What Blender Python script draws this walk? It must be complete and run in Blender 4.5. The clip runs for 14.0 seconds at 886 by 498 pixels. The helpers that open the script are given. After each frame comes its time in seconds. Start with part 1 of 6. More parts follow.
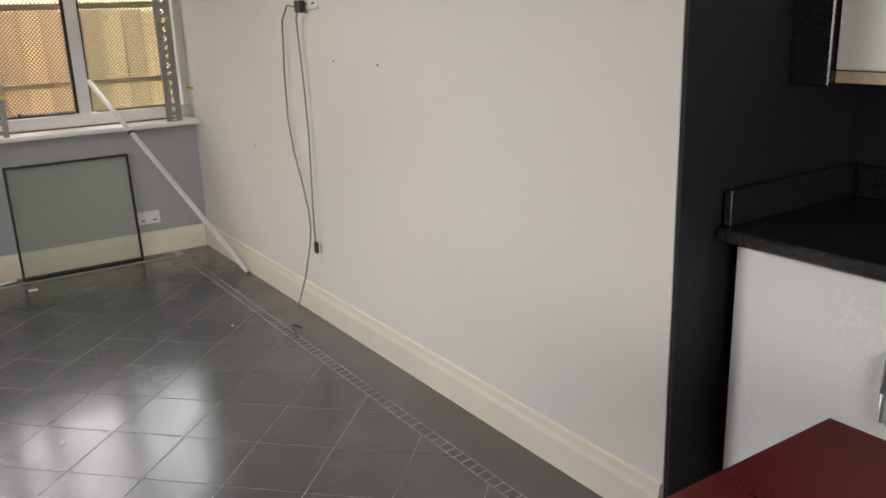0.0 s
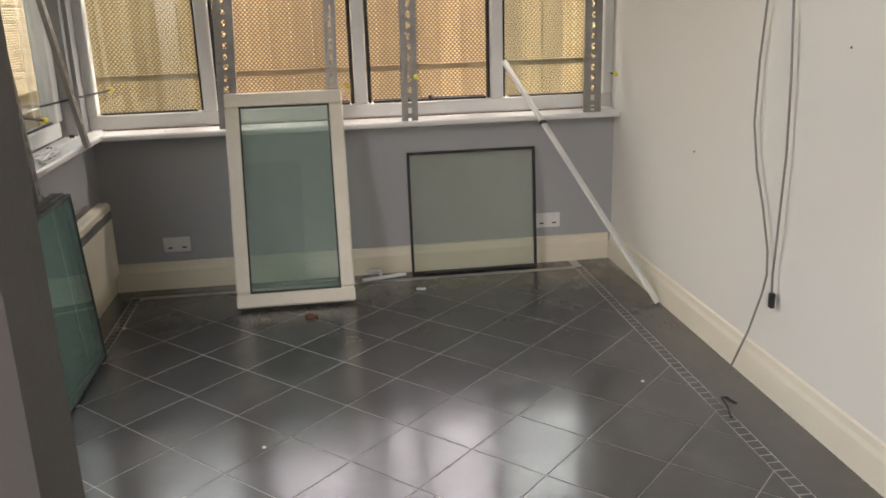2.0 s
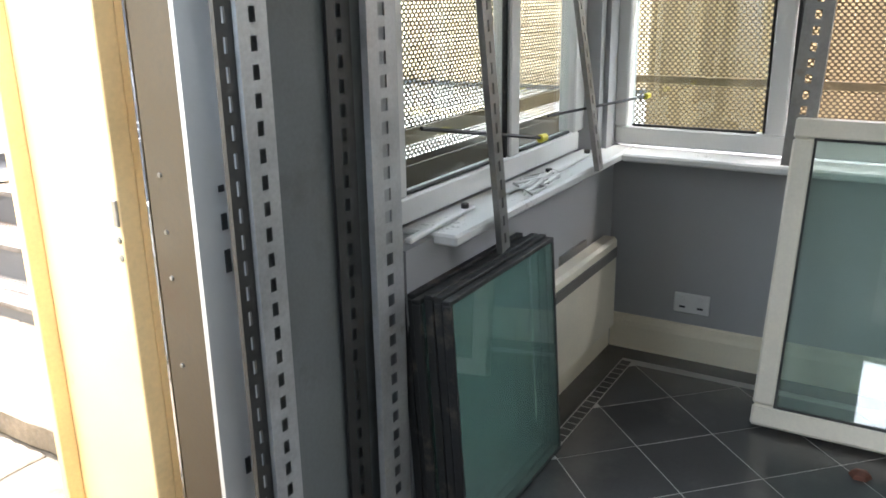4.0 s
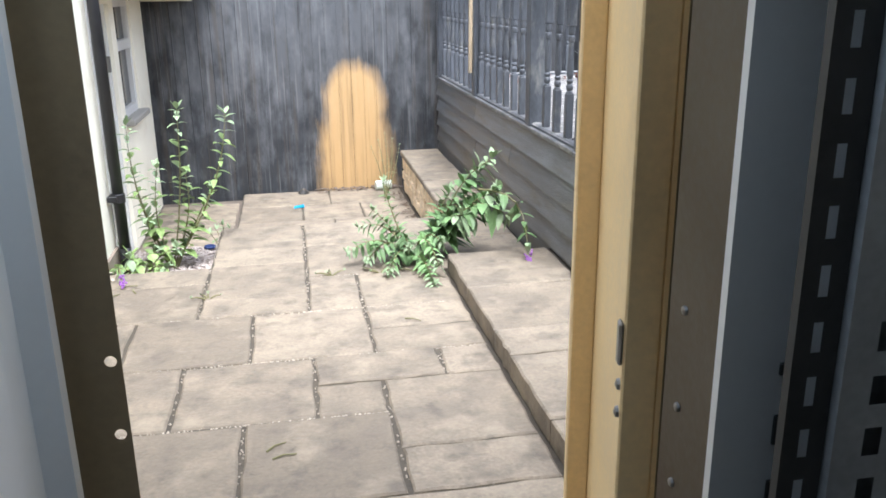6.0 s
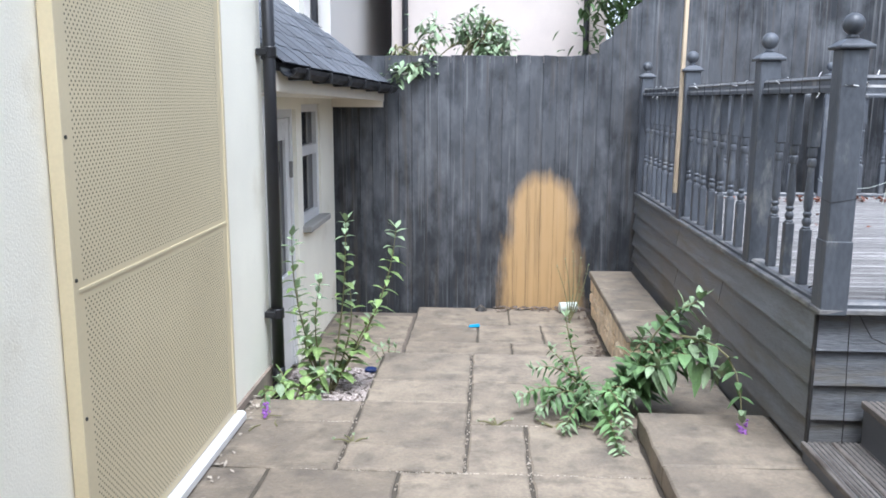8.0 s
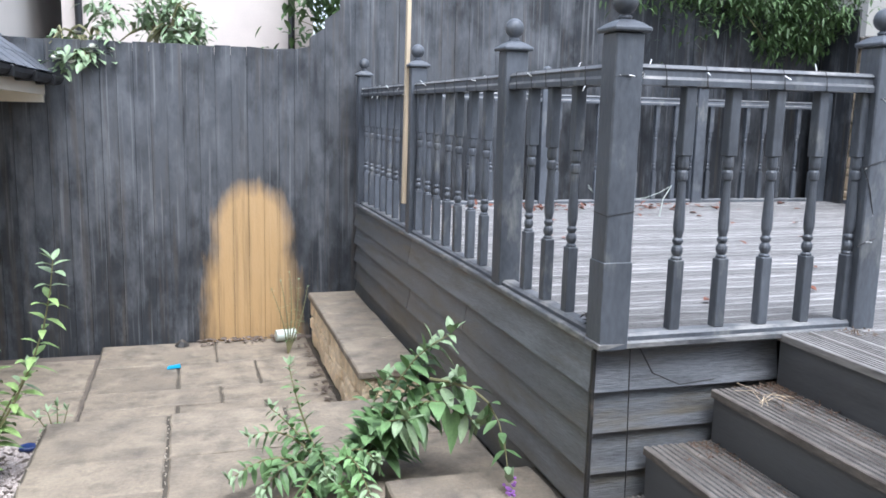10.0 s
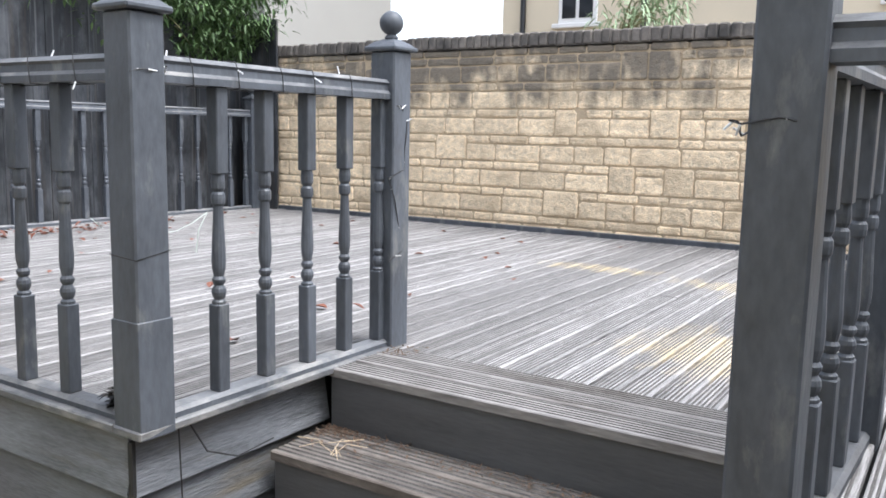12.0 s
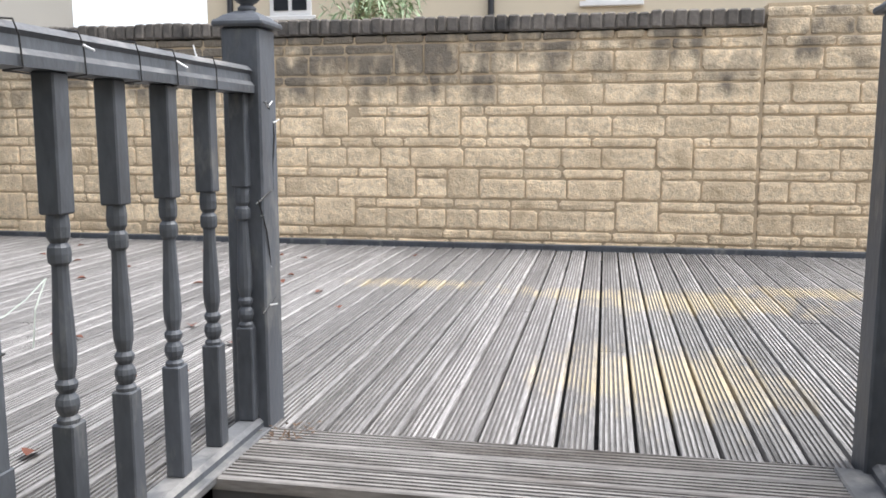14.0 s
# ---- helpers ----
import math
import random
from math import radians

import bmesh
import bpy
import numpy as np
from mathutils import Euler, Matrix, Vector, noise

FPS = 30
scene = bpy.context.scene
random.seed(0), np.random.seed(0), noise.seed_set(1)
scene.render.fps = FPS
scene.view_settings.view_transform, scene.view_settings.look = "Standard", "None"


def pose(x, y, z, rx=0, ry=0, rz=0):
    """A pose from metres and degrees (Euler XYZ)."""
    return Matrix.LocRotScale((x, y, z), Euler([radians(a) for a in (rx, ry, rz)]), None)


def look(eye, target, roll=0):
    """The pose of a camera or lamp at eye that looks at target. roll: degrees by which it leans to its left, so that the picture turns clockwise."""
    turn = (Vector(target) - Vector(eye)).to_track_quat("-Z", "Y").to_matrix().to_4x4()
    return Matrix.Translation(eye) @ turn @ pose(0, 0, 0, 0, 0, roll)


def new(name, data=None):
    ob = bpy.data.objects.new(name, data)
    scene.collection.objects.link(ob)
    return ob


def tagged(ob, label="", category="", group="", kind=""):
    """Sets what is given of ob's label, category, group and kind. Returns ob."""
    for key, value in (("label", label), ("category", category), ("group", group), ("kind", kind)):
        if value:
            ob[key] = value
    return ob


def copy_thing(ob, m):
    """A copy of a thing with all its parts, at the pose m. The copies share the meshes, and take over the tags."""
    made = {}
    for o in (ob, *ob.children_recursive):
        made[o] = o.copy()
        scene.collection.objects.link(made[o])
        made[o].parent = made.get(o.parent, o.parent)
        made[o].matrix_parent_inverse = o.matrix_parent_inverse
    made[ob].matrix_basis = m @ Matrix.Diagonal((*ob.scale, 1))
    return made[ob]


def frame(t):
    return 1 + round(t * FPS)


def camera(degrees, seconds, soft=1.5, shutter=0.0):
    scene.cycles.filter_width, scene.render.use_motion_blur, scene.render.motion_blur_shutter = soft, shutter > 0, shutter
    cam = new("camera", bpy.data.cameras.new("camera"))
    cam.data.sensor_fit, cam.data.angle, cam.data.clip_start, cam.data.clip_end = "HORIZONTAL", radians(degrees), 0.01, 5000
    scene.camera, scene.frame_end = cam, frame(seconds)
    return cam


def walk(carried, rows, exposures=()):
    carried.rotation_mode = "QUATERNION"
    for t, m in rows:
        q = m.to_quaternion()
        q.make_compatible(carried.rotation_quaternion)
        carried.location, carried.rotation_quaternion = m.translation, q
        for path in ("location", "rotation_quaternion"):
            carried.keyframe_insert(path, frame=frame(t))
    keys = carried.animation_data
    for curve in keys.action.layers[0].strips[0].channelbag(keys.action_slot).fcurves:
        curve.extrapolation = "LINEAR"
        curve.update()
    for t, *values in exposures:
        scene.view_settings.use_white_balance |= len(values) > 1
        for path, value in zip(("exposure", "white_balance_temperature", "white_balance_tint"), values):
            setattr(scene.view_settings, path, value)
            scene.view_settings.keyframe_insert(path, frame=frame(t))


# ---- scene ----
cam = camera(56.2, 14.0, soft=1.7)
PATH = [
    (0, (-2.4, -0.05, 1.56), (-0.789, -1.099, 1.009), -2.0),
    (0.5, (-2.152, -0.095, 1.517), (-0.393, -0.866, 0.956), -2.3),
    (1, (-1.915, -0.154, 1.541), (-0.078, -0.699, 0.97), -1.8),
    (1.5, (-1.664, -0.151, 1.532), (0.216, -0.526, 0.961), -1.8),
    (2, (-1.391, -0.134, 1.525), (0.511, -0.384, 0.961), -1.8),
    (2.2, (-1.299, -0.164, 1.526), (0.608, -0.356, 0.953), -1.7),
    (4.3, (0.001, 0.003, 1.572), (1.463, 1.224, 0.962), -0.5),
    (4.5, (0.079, 0.034, 1.576), (1.396, 1.401, 0.948), -0.2),
    (5, (0.25, 0.194, 1.551), (1.217, 1.822, 0.91), -0.6),
    (5.5, (0.389, 0.353, 1.56), (1.048, 2.136, 0.938), -1.4),
    (6, (0.556, 0.498, 1.564), (0.893, 2.378, 0.969), -0.7),
    (6.5, (0.652, 0.638, 1.576), (0.699, 2.566, 1.045), -0.1),
    (7, (0.65, 0.775, 1.595), (0.545, 2.732, 1.196), -0.2),
    (7.2, (0.629, 0.85, 1.589), (0.509, 2.815, 1.234), 0.2),
    (9.3, (0.713, 1.831, 1.546), (0.902, 3.791, 1.193), 0.9),
    (9.5, (0.697, 1.912, 1.535), (1.008, 3.858, 1.195), 1.0),
    (10, (0.703, 2.11, 1.502), (1.284, 3.995, 1.176), 1.4),
    (10.5, (0.713, 2.333, 1.514), (1.641, 4.077, 1.205), 2.0),
    (11, (0.676, 2.505, 1.51), (1.959, 4.012, 1.222), 1.4),
    (11.5, (0.655, 2.658, 1.51), (2.188, 3.911, 1.232), 1.0),
    (12, (0.744, 2.845, 1.498), (2.413, 3.91, 1.22), 1.2),
    (12.5, (0.847, 3.066, 1.51), (2.592, 4.001, 1.222), 1.4),
    (13, (0.88, 3.302, 1.506), (2.71, 4.055, 1.218), 0.8),
    (13.5, (0.949, 3.531, 1.502), (2.842, 4.109, 1.21), 0.2),
    (14, (1.087, 3.679, 1.506), (3.032, 4.057, 1.231), 0.0),
]
# stops of exposure, white balance in kelvin and tint along the walk
LIGHT = [
    (0.0, 4.3, 7500, 18), (1.0, 4.3, 7500, 18), (2.2, 4.4, 7700, 19), (4.3, 4.55, 6200, 11), (4.9, 3.5, 6100, 11),
    (5.5, 2.35, 6200, 10), (6.1, 2.12, 5800, 10), (7.2, 1.77, 5600, 10), (9.3, 1.55, 5550, 10), (11.0, 1.8, 5850, 10), (12.3, 1.68, 6050, 10), (14.0, 1.5, 6300, 10),
]
walk(cam, [(t, look(eye, target, roll)) for t, eye, target, roll in PATH], LIGHT)

# ---- sky and sun: a bright overcast day ----
world = bpy.data.worlds.new("overcast_sky")
scene.world = world
world.use_nodes = True
wn, wl = world.node_tree.nodes, world.node_tree.links
sky = wn.new("ShaderNodeTexSky")
sky.sky_type = "NISHITA"
sky.sun_disc = False
sky.sun_elevation, sky.sun_rotation = radians(62), radians(178)
sky.dust_density, sky.air_density = 3.0, 1.0
veil = wn.new("ShaderNodeHueSaturation")
veil.inputs["Saturation"].default_value = 0.35
wl.new(sky.outputs[0], veil.inputs["Color"])
wl.new(veil.outputs[0], wn["Background"].inputs[0])
wn["Background"].inputs[1].default_value = 0.15

sun_data = bpy.data.lights.new("sun", "SUN")
sun_data.energy, sun_data.angle, sun_data.color = 1.3, radians(30), (1.0, 0.97, 0.93)
sun = new("sun", sun_data)
sun.matrix_world = look((3.0, -7, 17), (0, 0, 0))


# ---- materials ----
def mat(name, base, rough=0.6, metal=0.0, vary=0.18, scale=6.0, stretch=(1, 1, 1), bump=0.15, fine=90.0,
        stain=None, stain_at=(0.52, 0.68), stain_scale=1.5, rand=0.0, coat=0.0, depth=0.01):
    """A surface with grain at two sizes, an optional stain colour in blotches, and a per-object shift in tone."""
    m = bpy.data.materials.new(name)
    m.use_nodes = True
    n, l = m.node_tree.nodes, m.node_tree.links
    b = n["Principled BSDF"]
    geo = n.new("ShaderNodeNewGeometry")
    mp = n.new("ShaderNodeMapping")
    mp.inputs["Scale"].default_value = stretch
    l.new(geo.outputs["Position"], mp.inputs["Vector"])
    big = n.new("ShaderNodeTexNoise")
    big.inputs["Scale"].default_value, big.inputs["Detail"].default_value = scale, 6
    l.new(mp.outputs[0], big.inputs["Vector"])
    small = n.new("ShaderNodeTexNoise")
    small.inputs["Scale"].default_value, small.inputs["Detail"].default_value = fine, 4
    l.new(mp.outputs[0], small.inputs["Vector"])
    mixn = n.new("ShaderNodeMix")
    mixn.data_type = "FLOAT"
    mixn.inputs[0].default_value = 0.4
    l.new(big.outputs[0], mixn.inputs[2])
    l.new(small.outputs[0], mixn.inputs[3])
    tone = n.new("ShaderNodeMapRange")
    tone.inputs[1].default_value, tone.inputs[2].default_value = 0.3, 0.7
    tone.inputs[3].default_value, tone.inputs[4].default_value = 1 - vary, 1 + vary
    l.new(mixn.outputs[0], tone.inputs[0])
    last = tone.outputs[0]
    if rand:
        info = n.new("ShaderNodeObjectInfo")
        rr = n.new("ShaderNodeMapRange")
        rr.inputs[3].default_value, rr.inputs[4].default_value = 1 - rand, 1 + rand
        l.new(info.outputs["Random"], rr.inputs[0])
        mul = n.new("ShaderNodeMath")
        mul.operation = "MULTIPLY"
        l.new(last, mul.inputs[0])
        l.new(rr.outputs[0], mul.inputs[1])
        last = mul.outputs[0]
    col = n.new("ShaderNodeMix")
    col.data_type, col.blend_type = "RGBA", "MULTIPLY"
    col.inputs[0].default_value = 1
    col.inputs[6].default_value = (*base, 1)
    l.new(last, col.inputs[7])
    out = col.outputs[2]
    if stain:
        blot = n.new("ShaderNodeTexNoise")
        blot.inputs["Scale"].default_value, blot.inputs["Detail"].default_value = stain_scale, 7
        blot.inputs["Roughness"].default_value = 0.65
        l.new(mp.outputs[0], blot.inputs["Vector"])
        mk = n.new("ShaderNodeMapRange")
        mk.inputs[1].default_value, mk.inputs[2].default_value = stain_at
        l.new(blot.outputs[0], mk.inputs[0])
        sm = n.new("ShaderNodeMix")
        sm.data_type = "RGBA"
        sm.inputs[7].default_value = (*stain, 1)
        l.new(mk.outputs[0], sm.inputs[0])
        l.new(out, sm.inputs[6])
        out = sm.outputs[2]
    l.new(out, b.inputs["Base Color"])
    gloss = n.new("ShaderNodeMapRange")
    gloss.inputs[1].default_value, gloss.inputs[2].default_value = 0.32, 0.68
    gloss.inputs[3].default_value, gloss.inputs[4].default_value = rough * 0.72, min(1.0, rough * 1.3)
    l.new(mixn.outputs[0], gloss.inputs[0])
    l.new(gloss.outputs[0], b.inputs["Roughness"])
    if coat:
        film = n.new("ShaderNodeMapRange")
        film.inputs[1].default_value, film.inputs[2].default_value = 0.32, 0.68
        film.inputs[3].default_value, film.inputs[4].default_value = 0.14, 0.22
        l.new(big.outputs[0], film.inputs[0])
        l.new(film.outputs[0], b.inputs["Coat Roughness"])
    b.inputs["Roughness"].default_value, b.inputs["Metallic"].default_value = rough, metal
    b.inputs["Coat Weight"].default_value, b.inputs["Coat Roughness"].default_value = coat, 0.15
    if bump:
        bp = n.new("ShaderNodeBump")
        bp.inputs["Strength"].default_value, bp.inputs["Distance"].default_value = bump, depth
        l.new(mixn.outputs[0], bp.inputs["Height"])
        l.new(bp.outputs[0], b.inputs["Normal"])
    return m


def blotch(m, colour, boxes, soft=0.08, wobble=0.1, wscale=3.0, stretch=(1, 1, 1), amount=1.0):
    """Lays another paint or dirt colour over a material inside soft-edged ellipsoids (centre, radii)."""
    n, l = m.node_tree.nodes, m.node_tree.links
    b = n["Principled BSDF"]
    src = b.inputs["Base Color"].links[0].from_socket
    geo = n.new("ShaderNodeNewGeometry")
    mp = n.new("ShaderNodeMapping")
    mp.inputs["Scale"].default_value = stretch
    l.new(geo.outputs["Position"], mp.inputs["Vector"])
    nz = n.new("ShaderNodeTexNoise")
    nz.inputs["Scale"].default_value, nz.inputs["Detail"].default_value = wscale, 5
    l.new(mp.outputs[0], nz.inputs["Vector"])
    total = None
    for centre, radii in boxes:
        off = n.new("ShaderNodeVectorMath")
        off.operation = "SUBTRACT"
        off.inputs[1].default_value = centre
        l.new(geo.outputs["Position"], off.inputs[0])
        div = n.new("ShaderNodeVectorMath")
        div.operation = "DIVIDE"
        div.inputs[1].default_value = radii
        l.new(off.outputs[0], div.inputs[0])
        ln = n.new("ShaderNodeVectorMath")
        ln.operation = "LENGTH"
        l.new(div.outputs[0], ln.inputs[0])
        ad = n.new("ShaderNodeMath")
        ad.operation = "MULTIPLY_ADD"
        ad.inputs[1].default_value, ad.inputs[2].default_value = wobble * 4, -wobble * 2
        l.new(nz.outputs[0], ad.inputs[0])
        sm = n.new("ShaderNodeMath")
        l.new(ln.outputs["Value"], sm.inputs[0])
        l.new(ad.outputs[0], sm.inputs[1])
        mr = n.new("ShaderNodeMapRange")
        mr.inputs[1].default_value, mr.inputs[2].default_value = 1 - soft, 1 + soft
        mr.inputs[3].default_value, mr.inputs[4].default_value = amount, 0
        l.new(sm.outputs[0], mr.inputs[0])
        if total is None:
            total = mr.outputs[0]
        else:
            mx = n.new("ShaderNodeMath")
            mx.operation = "MAXIMUM"
            l.new(total, mx.inputs[0])
            l.new(mr.outputs[0], mx.inputs[1])
            total = mx.outputs[0]
    mix = n.new("ShaderNodeMix")
    mix.data_type = "RGBA"
    mix.inputs[7].default_value = (*colour, 1)
    l.new(total, mix.inputs[0])
    l.new(src, mix.inputs[6])
    l.new(mix.outputs[2], b.inputs["Base Color"])
    return m


def streaks(m, colour, scale, span, amount):
    """Fine drawn-out streaks of another tone over a material, at its own scale along each axis."""
    n, l = m.node_tree.nodes, m.node_tree.links
    b = n["Principled BSDF"]
    src = b.inputs["Base Color"].links[0].from_socket
    geo = n.new("ShaderNodeNewGeometry")
    mp = n.new("ShaderNodeMapping")
    mp.inputs["Scale"].default_value = scale
    l.new(geo.outputs["Position"], mp.inputs["Vector"])
    nz = n.new("ShaderNodeTexNoise")
    nz.inputs["Scale"].default_value, nz.inputs["Detail"].default_value = 1.0, 6
    nz.inputs["Roughness"].default_value = 0.6
    l.new(mp.outputs[0], nz.inputs["Vector"])
    mr = n.new("ShaderNodeMapRange")
    mr.inputs[1].default_value, mr.inputs[2].default_value, mr.inputs[4].default_value = span[0], span[1], amount
    l.new(nz.outputs[0], mr.inputs[0])
    mix = n.new("ShaderNodeMix")
    mix.data_type = "RGBA"
    mix.inputs[7].default_value = (*colour, 1)
    l.new(mr.outputs[0], mix.inputs[0])
    l.new(src, mix.inputs[6])
    l.new(mix.outputs[2], b.inputs["Base Color"])
    return m


def glass(name, tint=(0.9, 0.95, 0.93), rough=0.0, haze=None, cover_by=0.22):
    m = bpy.data.materials.new(name)
    m.use_nodes = True
    n, l = m.node_tree.nodes, m.node_tree.links
    n.remove(n["Principled BSDF"])
    tr = n.new("ShaderNodeBsdfTransparent")
    tr.inputs[0].default_value = (*tint, 1)
    gl = n.new("ShaderNodeBsdfGlossy")
    gl.inputs["Roughness"].default_value = rough
    lw = n.new("ShaderNodeLayerWeight")
    lw.inputs["Blend"].default_value = 0.5
    pw = n.new("ShaderNodeMath")
    pw.operation = "POWER"
    pw.inputs[1].default_value = 4.0
    l.new(lw.outputs["Facing"], pw.inputs[0])
    fr = n.new("ShaderNodeMath")
    fr.operation = "MULTIPLY_ADD"
    fr.inputs[1].default_value, fr.inputs[2].default_value = 0.85, 0.05
    l.new(pw.outputs[0], fr.inputs[0])
    mx = n.new("ShaderNodeMixShader")
    l.new(fr.outputs[0], mx.inputs[0])
    l.new(tr.outputs[0], mx.inputs[1])
    l.new(gl.outputs[0], mx.inputs[2])
    out = mx.outputs[0]
    # even diffuse film that stands in for pale reflections on the pane
    if haze:
        film = n.new("ShaderNodeBsdfDiffuse")
        film.inputs[0].default_value = (*haze, 1)
        cover = n.new("ShaderNodeMixShader")
        cover.inputs[0].default_value = cover_by
        l.new(out, cover.inputs[1])
        l.new(film.outputs[0], cover.inputs[2])
        out = cover.outputs[0]
    l.new(out, n["Material Output"].inputs[0])
    return m


PAINT = mat("worn_grey_paint", (0.072, 0.079, 0.091), 0.5, vary=0.42, scale=7, stretch=(1, 1, 0.4), bump=0.4, fine=60,
            stain=(0.2, 0.2, 0.19), stain_at=(0.57, 0.74), stain_scale=9, rand=0.14)
WORN = mat("worn_edge_paint", (0.115, 0.118, 0.124), 0.5, vary=0.45, scale=9, stretch=(0.8, 0.8, 2), bump=0.4, fine=60,
           stain=(0.27, 0.26, 0.245), stain_at=(0.5, 0.68), stain_scale=6, rand=0.1)
CLAD = mat("worn_grey_cladding", (0.135, 0.141, 0.15), 0.44, vary=0.5, scale=5, stretch=(0.6, 0.6, 5), bump=0.6, fine=40,
           stain=(0.12, 0.105, 0.08), stain_at=(0.52, 0.7), stain_scale=2.4, rand=0.18)
blotch(CLAD, (0.075, 0.062, 0.042), [((2.0, 6.5, -0.25), (0.5, 3.0, 0.5))], soft=0.5, wobble=0.4, wscale=5, stretch=(1, 0.5, 2), amount=0.6)
RISER = mat("dark_grey_riser_paint", (0.08, 0.081, 0.085), 0.6, vary=0.3, scale=4, stretch=(1, 0.5, 3), bump=0.25, fine=40,
            stain=(0.16, 0.15, 0.14), stain_at=(0.62, 0.8), stain_scale=4, rand=0.1)
DECK = mat("weathered_decking", (0.255, 0.245, 0.238), 0.85, vary=0.55, scale=30, stretch=(0.22, 3.2, 3), bump=0.8, fine=90,
           stain=(0.11, 0.104, 0.1), stain_at=(0.52, 0.72), stain_scale=5, rand=0.3)
streaks(DECK, (0.07, 0.068, 0.066), (1.1, 40, 40), (0.55, 0.7), 0.75)
streaks(DECK, (0.06, 0.055, 0.05), (9, 70, 60), (0.58, 0.72), 0.7)
streaks(DECK, (0.42, 0.41, 0.4), (2.0, 60, 60), (0.56, 0.72), 0.42)
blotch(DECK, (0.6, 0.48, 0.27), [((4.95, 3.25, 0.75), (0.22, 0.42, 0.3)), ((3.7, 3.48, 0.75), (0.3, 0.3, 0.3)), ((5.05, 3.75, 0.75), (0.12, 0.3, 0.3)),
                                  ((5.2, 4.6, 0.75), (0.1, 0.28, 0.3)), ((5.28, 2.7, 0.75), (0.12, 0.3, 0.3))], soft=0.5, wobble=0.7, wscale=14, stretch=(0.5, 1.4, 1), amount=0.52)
# groove colour holds both the dirt and the shade down inside
GROOVE = mat("dirty_shaded_groove", (0.125, 0.118, 0.112), 0.9, vary=0.5, scale=30, bump=0.3, fine=120)
TREAD = mat("weathered_step_tread", (0.2, 0.188, 0.178), 0.7, vary=0.45, scale=12, stretch=(3.2, 0.55, 3), bump=0.4, fine=34,
            stain=(0.06, 0.045, 0.035), stain_at=(0.5, 0.7), stain_scale=2.6, rand=0.15)
DIRTYTREAD = mat("dirty_lower_tread", (0.13, 0.112, 0.098), 0.8, vary=0.5, scale=14, stretch=(2.4, 0.7, 2), bump=0.6, fine=40,
                 stain=(0.045, 0.033, 0.025), stain_at=(0.47, 0.66), stain_scale=4, rand=0.15)
streaks(DIRTYTREAD, (0.26, 0.245, 0.225), (45, 1.6, 20), (0.56, 0.74), 0.6)
FENCE = mat("black_stained_boards", (0.021, 0.0235, 0.0275), 0.75, vary=0.55, scale=7, stretch=(1.9, 1.9, 0.75), bump=0.4, fine=42,
            stain=(0.145, 0.15, 0.16), stain_at=(0.48, 0.86), stain_scale=3.2, rand=0.22)
blotch(FENCE, (0.16, 0.165, 0.175), [((0.6, 8.85, 1.25), (1.5, 2.0, 0.75)), ((2.6, 8.85, 1.7), (1.2, 2.0, 0.7))], soft=0.6, wobble=1.1, wscale=4.5, stretch=(1.5, 1, 0.8), amount=0.36)
streaks(FENCE, (0.26, 0.26, 0.26), (42, 42, 0.7), (0.57, 0.72), 0.55)
streaks(FENCE, (0.012, 0.013, 0.016), (12, 12, 1.1), (0.56, 0.72), 0.7)
blotch(FENCE, (0.5, 0.32, 0.14), [((1.18, 8.85, -0.6), (0.37, 2.0, 1.25)), ((1.17, 8.85, -0.1), (0.35, 2.0, 0.8)), ((1.18, 8.85, 0.5), (0.29, 2.0, 0.38))], soft=0.2, wobble=0.1, wscale=9, stretch=(2.4, 1, 0.5), amount=0.85)
streaks(FENCE, (0.07, 0.05, 0.03), (26, 26, 0.9), (0.52, 0.72), 0.45)
SLAB = mat("riven_sandstone", (0.228, 0.187, 0.138), 0.75, vary=0.42, scale=11, bump=0.9, fine=60, depth=0.014,
           stain=(0.13, 0.108, 0.086), stain_at=(0.45, 0.7), stain_scale=5.5, rand=0.24)
streaks(SLAB, (0.1, 0.084, 0.066), (7, 7, 7), (0.5, 0.68), 0.7)
streaks(SLAB, (0.36, 0.3, 0.22), (4.5, 4.5, 4.5), (0.54, 0.74), 0.6)
JOINT = mat("sandy_joint", (0.07, 0.058, 0.042), 0.95, vary=0.5, scale=20, bump=0.8, fine=120)
SOIL = mat("dry_soil", (0.13, 0.105, 0.085), 0.95, vary=0.5, scale=9, bump=0.9, fine=70)
GRAVEL = mat("pale_gravel", (0.42, 0.36, 0.33), 0.8, vary=0.35, scale=60, bump=0.3, fine=160)
STONE = mat("buff_reconstituted_stone", (0.8, 0.64, 0.435), 0.85, vary=0.36, scale=24, bump=1.0, fine=85, depth=0.021,
            stain=(0.5, 0.38, 0.24), stain_at=(0.5, 0.72), stain_scale=6, rand=0.14)
SOOT = mat("sooty_coping_stone", (0.16, 0.14, 0.12), 0.9, vary=0.4, scale=9, bump=0.9, fine=50,
           stain=(0.06, 0.055, 0.05), stain_at=(0.45, 0.65), stain_scale=3, rand=0.25)
MORTAR = mat("buff_mortar", (0.5, 0.39, 0.26), 0.95, vary=0.25, scale=9, bump=0.4)
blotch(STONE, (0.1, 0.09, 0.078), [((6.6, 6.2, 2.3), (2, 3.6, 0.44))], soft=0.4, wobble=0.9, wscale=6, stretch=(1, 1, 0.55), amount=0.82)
CREAM = mat("cream_render", (0.9, 0.86, 0.73), 0.85, vary=0.08, scale=2, bump=0.3, fine=120, stain=(0.62, 0.55, 0.4), stain_at=(0.58, 0.85))
WHITE_RENDER = mat("white_render", (0.31, 0.3, 0.275), 0.85, vary=0.06, scale=2, bump=0.25, fine=110)
